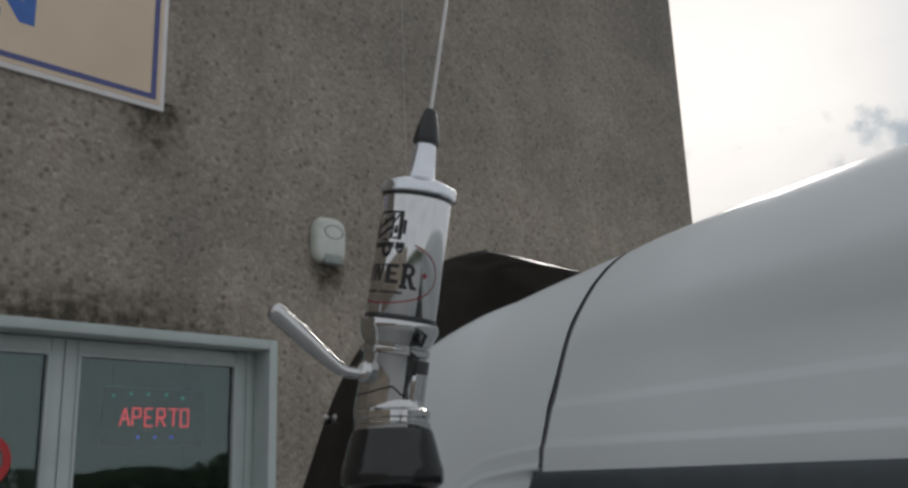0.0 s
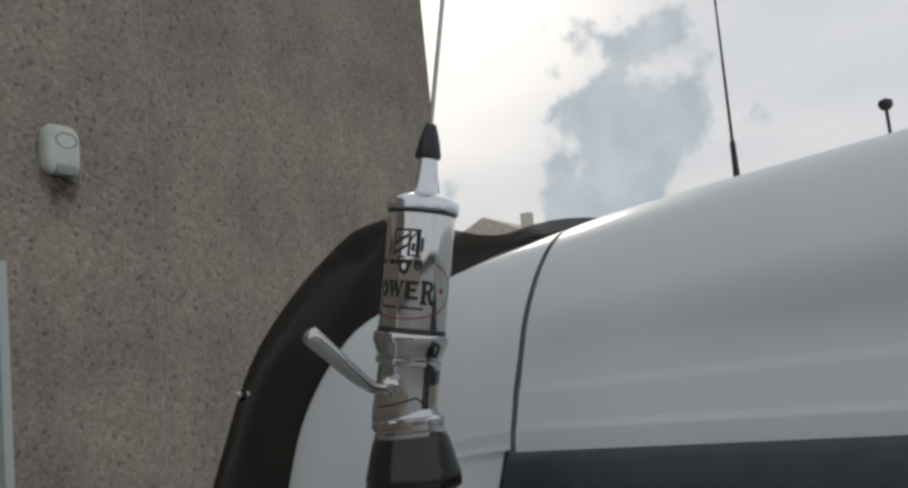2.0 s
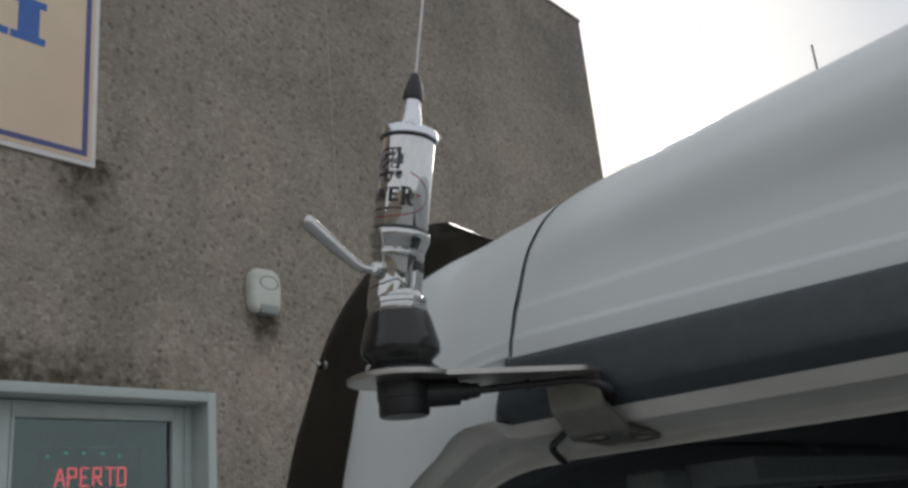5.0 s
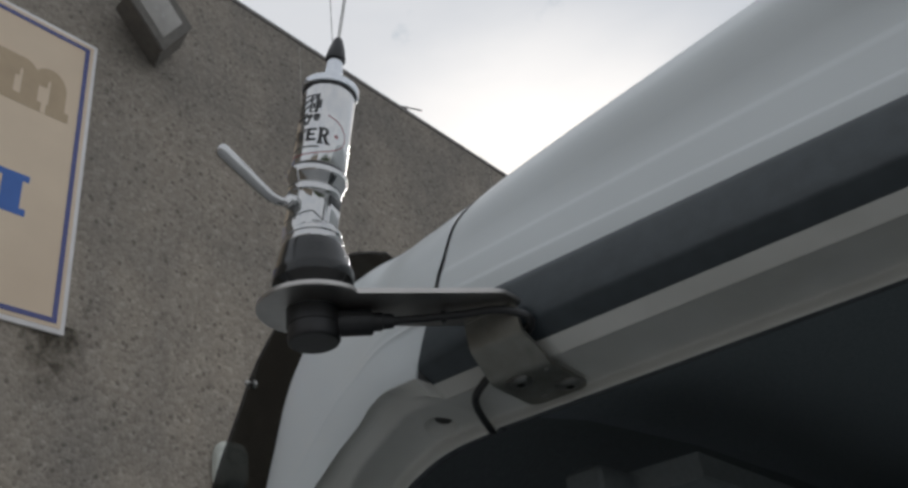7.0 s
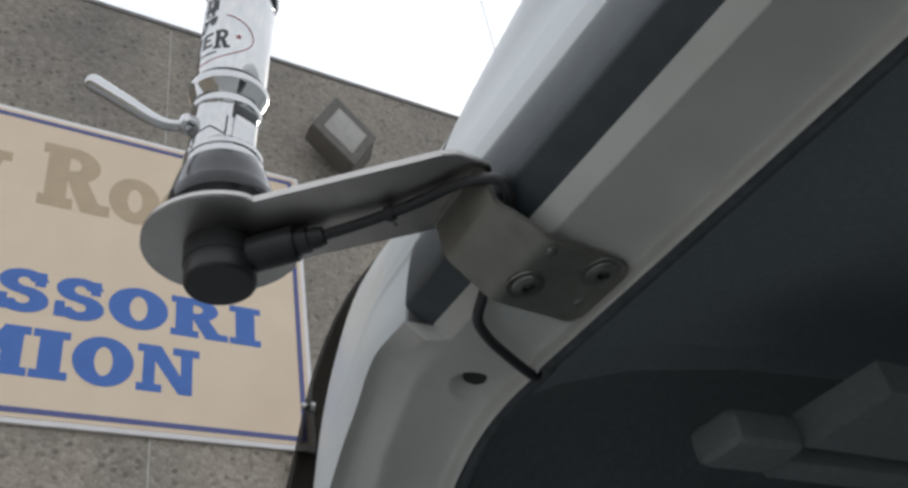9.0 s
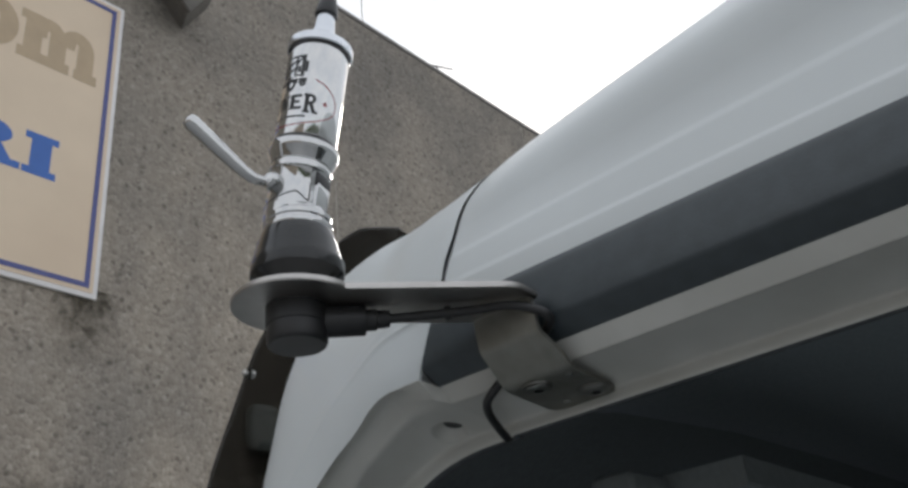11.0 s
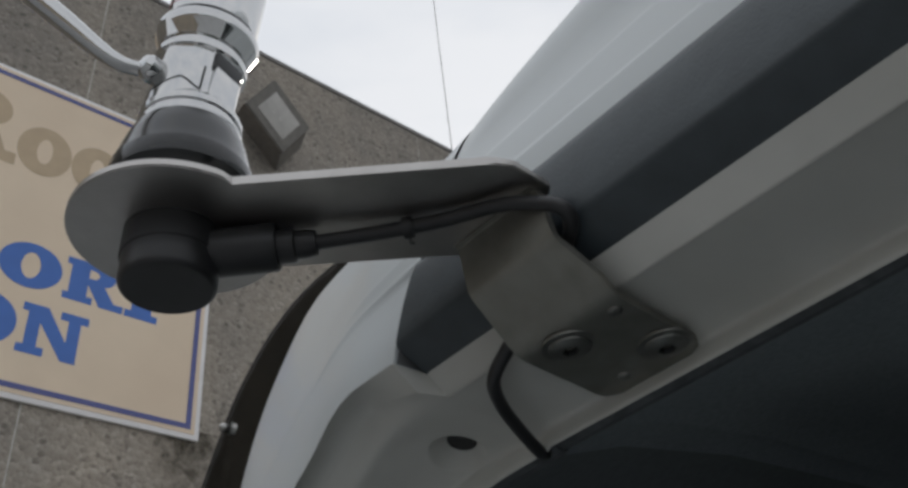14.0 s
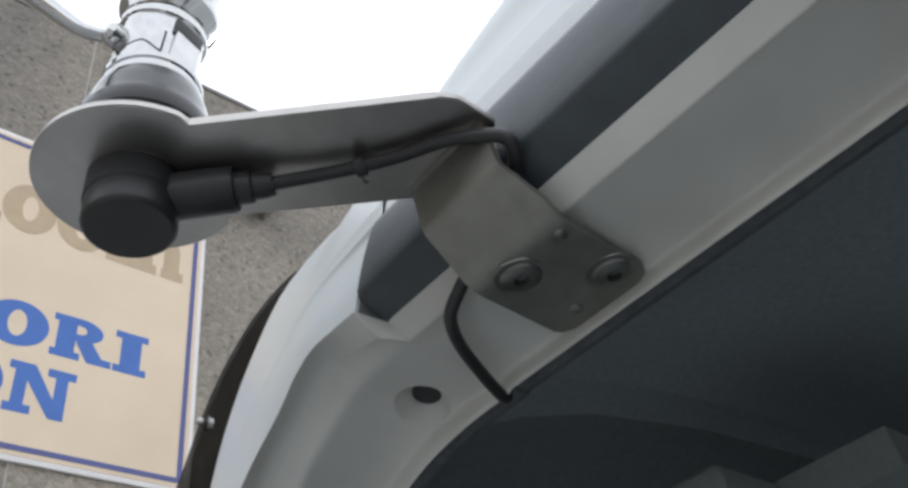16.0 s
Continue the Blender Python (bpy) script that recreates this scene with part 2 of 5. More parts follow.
def window_glass():
    """double glazing: clear glass with a second reflecting face"""
    m = bpy.data.materials.new("window_glass")
    m.use_nodes = True
    n, l = m.node_tree.nodes, m.node_tree.links
    b = n["Principled BSDF"]
    b.inputs["Base Color"].default_value = (0.75, 0.9, 0.86, 1)
    b.inputs["Roughness"].default_value = 0.015
    b.inputs["IOR"].default_value = 1.5
    b.inputs["Transmission Weight"].default_value = 1.0
    gl = n.new("ShaderNodeBsdfGlossy")
    gl.inputs["Color"].default_value = (0.66, 0.95, 0.90, 1)
    gl.inputs["Roughness"].default_value = 0.02
    mx = n.new("ShaderNodeMixShader")
    mx.inputs["Fac"].default_value = 0.035
    l.new(b.outputs["BSDF"], mx.inputs[1])
    l.new(gl.outputs["BSDF"], mx.inputs[2])
    l.new(mx.outputs["Shader"], n["Material Output"].inputs["Surface"])
    return m


def emitter(name, colour, strength):
    m = bpy.data.materials.new(name)
    m.use_nodes = True
    b = m.node_tree.nodes["Principled BSDF"]
    b.inputs["Base Color"].default_value = (*colour, 1)
    b.inputs["Emission Color"].default_value = (*colour, 1)
    b.inputs["Emission Strength"].default_value = strength
    return m


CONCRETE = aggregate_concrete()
JOINT = material("panel_joint_sealant", (0.42, 0.40, 0.36), 0.9, grain=0.15, grain_scale=30)
COPING = material("weathered_coping_metal", (0.16, 0.15, 0.14), 0.6, grain=0.15, grain_scale=12)
PAINT = material("white_vehicle_paint", (0.66, 0.695, 0.70), 0.42, grain=0.02, grain_scale=9, spec=0.25, coat=0.25, dirt=(0.60, 0.63, 0.635), dirt_scale=5)
FRAME_PAINT = material("white_paint_road_film", (0.52, 0.52, 0.485), 0.38, grain=0.05, grain_scale=25, dirt=(0.39, 0.39, 0.35), dirt_scale=14)
TRIM = material("black_plastic_trim", (0.046, 0.057, 0.064), 0.40, grain=0.12, grain_scale=90, bump=0.15, bump_scale=900)
SEAM = material("dark_panel_gap", (0.20, 0.205, 0.21), 0.8)
SEAL = material("dark_grey_flocked_seal", (0.085, 0.092, 0.096), 0.9, grain=0.2, grain_scale=200, spec=0.2)
# darker lining colour, stands in for the shade at the cab's front
LINER_SHADE = material("liner_in_shade", (0.125, 0.138, 0.142), 0.8, grain=0.1, grain_scale=200, bump=0.1, bump_scale=900, spec=0.3)
RUBBER = material("black_rubber", (0.021, 0.021, 0.022), 0.34, grain=0.2, grain_scale=60, bump=0.08, bump_scale=700)
BOOT = material("glossy_black_rubber", (0.016, 0.017, 0.017), 0.13, grain=0.2, grain_scale=60, bump=0.05, bump_scale=700)
PLASTIC = material("black_moulded_plastic", (0.023, 0.023, 0.024), 0.38, grain=0.15, grain_scale=120)
CHROME = material("polished_chrome", (0.54, 0.54, 0.535), 0.045, 1.0, grain=0.01, grain_scale=30)
COIL = material("polished_coil_chrome", (0.58, 0.58, 0.575), 0.085, 1.0, grain=0.02, grain_scale=60)
STEEL = material("brushed_stainless_steel", (0.50, 0.49, 0.47), 0.36, 1.0, grain=0.08, grain_scale=70, bump=0.05, bump_scale=600)
BRACKET = material("dull_galvanised_steel", (0.50, 0.48, 0.46), 0.36, 1.0, grain=0.08, grain_scale=60, dirt=(0.38, 0.355, 0.33), dirt_scale=32, bump=0.06, bump_scale=500)
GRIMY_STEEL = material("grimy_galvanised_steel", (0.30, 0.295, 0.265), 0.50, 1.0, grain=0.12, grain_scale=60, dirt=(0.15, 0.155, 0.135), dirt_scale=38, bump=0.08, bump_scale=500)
STEEL_CAP = material("satin_aluminium", (0.66, 0.68, 0.71), 0.20, 1.0, grain=0.03, grain_scale=90)
BOLT = material("zinc_plated_bolt", (0.25, 0.25, 0.235), 0.40, 1.0, grain=0.15, grain_scale=200)
LINER = material("dark_grey_headliner", (0.205, 0.230, 0.242), 0.95, grain=0.12, grain_scale=300, bump=0.2, bump_scale=1500, spec=0.2)
SHELF = material("grey_moulded_interior", (0.165, 0.18, 0.18), 0.85, grain=0.08, grain_scale=200, bump=0.1, bump_scale=900)
ACRYLIC = tinted_acrylic()
GLASS = window_glass()
PVC = material("grey_white_painted_frame", (0.43, 0.485, 0.465), 0.4, grain=0.04, grain_scale=8, dirt=(0.34, 0.385, 0.37), dirt_scale=3)
SIGN_CREAM = material("cream_sign_vinyl", (0.67, 0.54, 0.395), 0.45, grain=0.03, grain_scale=4, dirt=(0.60, 0.47, 0.34), dirt_scale=1.2)
SIGN_WHITE = material("white_sign_edge", (0.72, 0.69, 0.68), 0.45, grain=0.05, grain_scale=10)
SIGN_BLUE = material("blue_sign_vinyl", (0.045, 0.13, 0.42), 0.45, grain=0.05, grain_scale=12)
SIGN_NAVY = material("dark_blue_border_vinyl", (0.075, 0.085, 0.24), 0.45, grain=0.06, grain_scale=12)
SIGN_TAN = material("gold_tan_sign_vinyl", (0.43, 0.325, 0.205), 0.4, grain=0.05, grain_scale=12)
SIREN = material("aged_white_plastic", (0.58, 0.60, 0.55), 0.5, grain=0.05, grain_scale=20, dirt=(0.42, 0.43, 0.38), dirt_scale=8)
SIREN_LENS = material("grey_lens_plastic", (0.26, 0.29, 0.27), 0.3, grain=0.1, grain_scale=30)
LAMP_BODY = material("dark_floodlight_casting", (0.135, 0.125, 0.11), 0.6, grain=0.15, grain_scale=20)
LAMP_GLASS = material("dusty_floodlight_glass", (0.36, 0.345, 0.32), 0.25, grain=0.08, grain_scale=15)
BLACK_INK = material("black_print", (0.012, 0.012, 0.014), 0.4)
RED_INK = material("red_print", (0.26, 0.018, 0.028), 0.4)
ASPHALT = material("pale_concrete_yard", (0.355, 0.36, 0.36), 0.9, grain=0.12, grain_scale=3, dirt=(0.275, 0.28, 0.28), dirt_scale=0.3)
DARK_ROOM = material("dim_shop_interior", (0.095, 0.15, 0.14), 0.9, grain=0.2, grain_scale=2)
BOARD = material("matte_black_board", (0.006, 0.006, 0.006), 1.0, spec=0.0)
RED_LED = emitter("red_led", (1.0, 0.045, 0.07), 0.62)
GREEN_LED = emitter("green_led", (0.05, 0.6, 0.4), 0.25)
BLUE_LED = emitter("blue_led", (0.08, 0.1, 0.9), 0.7)
RED_DECAL = material("red_decal", (0.45, 0.03, 0.03), 0.5)
# far house colours, lightened to carry the haze of distance
ROOF_TILE = material("haze_pale_tiles", (0.52, 0.45, 0.38), 0.9, grain=0.2, grain_scale=3)
HOUSE_WALL = material("pale_render", (0.60, 0.56, 0.50), 0.9, grain=0.08, grain_scale=2)
LEAF = material("dark_foliage", (0.115, 0.14, 0.085), 0.8, grain=0.4, grain_scale=0.8)


# ---------------------------------------------------------------- mesh helpers
def mesh_of(bm, name, mat, smooth=35):
    me = bpy.data.meshes.new(name)
    bm.normal_update()
    bm.to_mesh(me)
    bm.free()
    me.materials.append(mat)
    if smooth:
        me.polygons.foreach_set("use_smooth", [True] * len(me.polygons))
        me.set_sharp_from_angle(angle=radians(smooth))
    return me


def part(name, bm, mat, parent=None, label="", smooth=35):
    ob = new(name, mesh_of(bm, name, mat, smooth))
    if parent:
        ob.parent = parent
    if label:
        ob["label"] = label
    return ob


def thing(name, label, category, at=(0, 0, 0), kind="", group=""):
    e = new(name)
    e.empty_display_size = 0.05
    e.matrix_world = Matrix.Translation(at)
    return tagged(e, label, category, group, kind)


def box(bm, x0, x1, y0, y1, z0, z1, bevel=0.0, seg=2):
    made = bmesh.ops.create_cube(bm, size=1)["verts"]
    bmesh.ops.scale(bm, vec=(x1 - x0, y1 - y0, z1 - z0), verts=made)
    bmesh.ops.translate(bm, vec=((x0 + x1) / 2, (y0 + y1) / 2, (z0 + z1) / 2), verts=made)
    if bevel:
        edges = list({e for v in made for e in v.link_edges})
        bmesh.ops.bevel(bm, geom=edges, offset=bevel, segments=seg, affect="EDGES", profile=0.6)
    return bm


def boxed(*a, **k):
    return box(bmesh.new(), *a, **k)


def turned(profile, seg=48, m=None, bm=None):
    """surface of revolution round z from (radius, height) pairs"""
    bm = bm or bmesh.new()
    rings = []
    for r, z in profile:
        if r < 1e-6:
            rings.append([bm.verts.new((0, 0, z))])
        else:
            rings.append([bm.verts.new((r * math.cos(2 * math.pi * i / seg), r * math.sin(2 * math.pi * i / seg), z)) for i in range(seg)])
    for a, b in zip(rings, rings[1:]):
        for i in range(seg):
            j = (i + 1) % seg
            if len(a) == 1 and len(b) == 1:
                continue
            if len(a) == 1:
                bm.faces.new((a[0], b[j], b[i]))
            elif len(b) == 1:
                bm.faces.new((a[i], a[j], b[0]))
            else:
                bm.faces.new((a[i], a[j], b[j], b[i]))
    if m is not None:
        vs = [v for r in rings for v in r]
        bmesh.ops.transform(bm, matrix=m, verts=vs)
    return bm


def along(a, b):
    """pose with z from a towards b"""
    a, b = Vector(a), Vector(b)
    return Matrix.Translation(a) @ (b - a).to_track_quat("Z", "Y").to_matrix().to_4x4()


def smooth_path(pts, n):
    """Catmull-Rom through the points"""
    p = [Vector(q) for q in pts]
    p = [2 * p[0] - p[1]] + p + [2 * p[-1] - p[-2]]
    out = []
    spans = len(p) - 3
    for k in range(n + 1):
        s = k / n * spans
        i = min(int(s), spans - 1)
        t = s - i
        a, b, c, d = p[i:i + 4]
        out.append(0.5 * (2 * b + (c - a) * t + (2 * a - 5 * b + 4 * c - d) * t * t + (3 * b - a - 3 * c + d) * t ** 3))
    return out


def tube(path, radii, seg=16, bm=None, squash=1.0):
    """round tube along a path, closed at both ends"""
    bm = bm or bmesh.new()
    if isinstance(radii, (int, float)):
        radii = [radii] * len(path)
    rings = []
    side = None
    for i, p in enumerate(path):
        d = (path[min(i + 1, len(path) - 1)] - path[max(i - 1, 0)]).normalized()
        if side is None:
            side = d.orthogonal().normalized()
        side = (side - d * side.dot(d)).normalized()
        up = d.cross(side)
        rings.append([bm.verts.new(p + radii[i] * (math.cos(2 * math.pi * k / seg) * side + squash * math.sin(2 * math.pi * k / seg) * up)) for k in range(seg)])
    for a, b in zip(rings, rings[1:]):
        for i in range(seg):
            j = (i + 1) % seg
            bm.faces.new((a[i], a[j], b[j], b[i]))
    bm.faces.new(rings[0][::-1])
    bm.faces.new(rings[-1])
    return bm


def sheet(rows, bm=None, thick=None):
    """grid surface through rows of points"""
    bm = bm or bmesh.new()
    g = [[bm.verts.new(p) for p in r] for r in rows]
    for a, b in zip(g, g[1:]):
        for i in range(len(a) - 1):
            bm.faces.new((a[i], a[i + 1], b[i + 1], b[i]))
    if thick:
        bmesh.ops.recalc_face_normals(bm, faces=bm.faces[:])
        bmesh.ops.solidify(bm, geom=bm.faces[:], thickness=thick)
    return bm


def slab(outline, direction, bm=None):
    """closed flat outline pushed along a direction"""
    bm = bm or bmesh.new()
    d = Vector(direction)
    lo = [bm.verts.new(p) for p in outline]
    hi = [bm.verts.new(Vector(p) + d) for p in outline]
    f = [bm.faces.new(lo), bm.faces.new(hi[::-1])]
    for i in range(len(lo)):
        j = (i + 1) % len(lo)
        f.append(bm.faces.new((lo[j], lo[i], hi[i], hi[j])))
    bmesh.ops.recalc_face_normals(bm, faces=f)
    return bm


def lerp_list(table, x):
    """straight interpolation in a table of (x, value)"""
    for (a, u), (b, v) in zip(table, table[1:]):
        if x <= b:
            return u + (v - u) * max(0.0, (x - a) / (b - a))
    return table[-1][1]


# ---------------------------------------------------------------- slab-serif letters
def arc(cx, cy, rx, ry, ix, iy, a0, a1, n=18):
    q = []
    for k in range(n):
        s, t = radians(a0 + (a1 - a0) * k / n), radians(a0 + (a1 - a0) * (k + 1) / n)
        q.append([(cx + rx * math.cos(s), cy + ry * math.sin(s)), (cx + rx * math.cos(t), cy + ry * math.sin(t)),
                  (cx + ix * math.cos(t), cy + iy * math.sin(t)), (cx + ix * math.cos(s), cy + iy * math.sin(s))])
    return q


def bar(x0, y0, x1, y1):
    return [[(x0, y0), (x1, y0), (x1, y1), (x0, y1)]]


def slant(*p):
    return [list(p)]


def glyph(c):
    """pieces and advance width of a bold serif letter, capital height 1"""
    s = 0.13
    if c == "I":
        return bar(0.11, 0, 0.42, 1) + bar(0, 0, 0.53, s) + bar(0, 1 - s, 0.53, 1), 0.57
    if c in "RP":
        p = bar(0.08, 0, 0.34, 1) + bar(0, 0, 0.44, s) + bar(0, 1 - s, 0.36, 1) + arc(0.42, 0.73, 0.36, 0.27, 0.13, 0.13, -90, 90)
        p += bar(0.34, 0.86, 0.43, 1) + bar(0.34, 0.46, 0.43, 0.60)
        if c == "P":
            return p, 0.82
        return p + slant((0.36, 0.5), (0.60, 0.52), (0.88, 0.0), (0.60, 0.0)) + bar(0.60, 0, 0.96, s), 0.98
    if c == "E":
        return bar(0.08, 0, 0.34, 1) + bar(0, 0, 0.76, s + 0.01) + bar(0, 1 - s, 0.72, 1) + bar(0.3, 0.43, 0.56, 0.57) + bar(0.60, 0.66, 0.72, 0.9) + bar(0.63, 0.1, 0.76, 0.38) + bar(0.50, 0.34, 0.58, 0.66), 0.82
    if c == "S":
        return (arc(0.38, 0.725, 0.35, 0.29, 0.12, 0.13, 15, 265) + arc(0.38, 0.28, 0.37, 0.30, 0.13, 0.13, -165, 95)
                + bar(0.56, 0.66, 0.68, 0.97) + bar(0.03, 0.02, 0.14, 0.36)), 0.80
    if c == "O":
        return arc(0.47, 0.5, 0.47, 0.52, 0.17, 0.34, 0, 360, 36), 0.98
    if c == "C":
        return arc(0.47, 0.5, 0.47, 0.52, 0.18, 0.36, 40, 325, 30) + bar(0.72, 0.58, 0.84, 0.98), 0.92
    if c == "A":
        return (slant((0.10, 0), (0.24, 0), (0.52, 0.9), (0.42, 1.0)) + slant((0.36, 1.0), (0.60, 1.0), (0.98, 0), (0.66, 0)) + bar(0.26, 0.27, 0.74, 0.40)
                + bar(0, 0, 0.38, s) + bar(0.58, 0, 1.06, s)), 1.06
    if c == "M":
        return (bar(0.10, 0, 0.26, 1) + bar(0.92, 0, 1.18, 1) + slant((0.10, 1), (0.40, 1), (0.74, 0.14), (0.58, 0.0)) + slant((0.92, 1), (1.06, 1), (0.70, 0.0), (0.54, 0.1))
                + bar(0, 0, 0.38, s) + bar(0.82, 0, 1.28, s) + bar(0, 1 - s, 0.3, 1) + bar(1.0, 1 - s, 1.28, 1)), 1.30
    if c == "N":
        return (bar(0.10, 0, 0.26, 1) + bar(0.74, 0, 0.90, 1) + slant((0.10, 1), (0.36, 1), (0.90, 0.0), (0.70, 0.0))
                + bar(0, 0, 0.38, s) + bar(0.60, 1 - s, 1.02, 1) + bar(0, 1 - s, 0.3, 1)), 1.05
    if c == "W":
        return (slant((0.08, 1), (0.36, 1), (0.56, 0), (0.36, 0)) + slant((0.36, 0), (0.5, 0), (0.78, 1), (0.62, 1)) + slant((0.56, 1), (0.80, 1), (1.04, 0), (0.82, 0))
                + slant((0.84, 0), (1.0, 0), (1.30, 1), (1.14, 1)) + bar(0, 1 - s, 0.46, 1) + bar(1.02, 1 - s, 1.38, 1)), 1.36
    if c == "w":
        return (slant((0.06, 0.68), (0.30, 0.68), (0.48, 0), (0.32, 0)) + slant((0.30, 0), (0.46, 0), (0.66, 0.68), (0.50, 0.68)) + slant((0.48, 0.68), (0.70, 0.68), (0.90, 0), (0.72, 0))
                + slant((0.72, 0), (0.86, 0), (1.10, 0.68), (0.96, 0.68)) + bar(0, 0.57, 0.40, 0.68) + bar(0.84, 0.57, 1.16, 0.68)), 1.18
    if c == "o":
        return arc(0.36, 0.35, 0.36, 0.36, 0.13, 0.22, 0, 360, 30), 0.77
    if c in "hn":
        p = bar(0.08, 0, 0.30, 1.0 if c == "h" else 0.7) + bar(0, 0, 0.38, 0.11) + bar(0.48, 0, 0.82, 0.11) + arc(0.46, 0.42, 0.28, 0.28, 0.06, 0.14, 0, 180) + bar(0.52, 0, 0.74, 0.44)
        return p + bar(0, 0.9 if c == "h" else 0.6, 0.2, 1.0 if c == "h" else 0.7), 0.86
    if c == "m":
        p = bar(0.08, 0, 0.30, 0.7) + bar(0, 0, 0.38, 0.11) + bar(0, 0.6, 0.2, 0.7)
        for x in (0.42, 0.86):
            p += bar(x + 0.03, 0, x + 0.25, 0.44) + bar(x, 0, x + 0.32, 0.11) + arc(x - 0.01, 0.42, 0.26, 0.28, 0.05, 0.14, 0, 180)
        return p, 1.22
    return [], 0.42


def fattened(q, d):
    """a convex quad grown by d on every side"""
    pts = [Vector(p) for p in q]
    mid = sum(pts, Vector((0, 0))) / len(pts)
    out = []
    for i, p in enumerate(pts):
        a, b = (p - pts[i - 1]), (pts[(i + 1) % len(pts)] - p)
        if a.length < 1e-6 or b.length < 1e-6:
            out.append(p)
            continue
        na, nb = Vector((a.y, -a.x)).normalized(), Vector((b.y, -b.x)).normalized()
        if na.dot(p - mid) + nb.dot(p - mid) < 0:
            na, nb = -na, -nb
        k = 1 + na.dot(nb)
        out.append(p + (na + nb) * (d / max(k, 0.5)))
    return out


def lettering(text, height, place, step, gap=0.03, squeeze=1.0, fat=0.0):
    """flat letters; place(x, y, k) gives the point of a piece in layer k"""
    bm = bmesh.new()
    x, k = 0.0, 0
    for c in text:
        pieces, wide = glyph(c)
        for q in pieces:
            k += 1
            q = fattened(q, fat) if fat else q
            vs = [bm.verts.new(place((x + px * squeeze) * height, py * height, k * step)) for px, py in q]
            bm.faces.new(vs)
        x += wide * squeeze + gap
    return bm


def text_width(text, height, gap=0.03, squeeze=1.0):
    return sum(glyph(c)[1] * squeeze + gap for c in text) * height


# ---------------------------------------------------------------- ground and building
def make_ground():
    bm = bmesh.new()
    bmesh.ops.create_grid(bm, x_segments=8, y_segments=8, size=900)
    g = part("ground", bm, ASPHALT, smooth=0)
    tagged(g, "pale grey concrete yard in front of the building", "ground", kind="structure")


WALL_Y, WALL_TOP, WALL_END, WALL_START = 4.09, 7.56, 7.715, -7.5
DOOR_L, DOOR_R, DOOR_TOP = 0.10, 2.60, 2.955
PANEL_JOINTS = [-4.70, -1.905, 0.885, 3.68, 6.475]


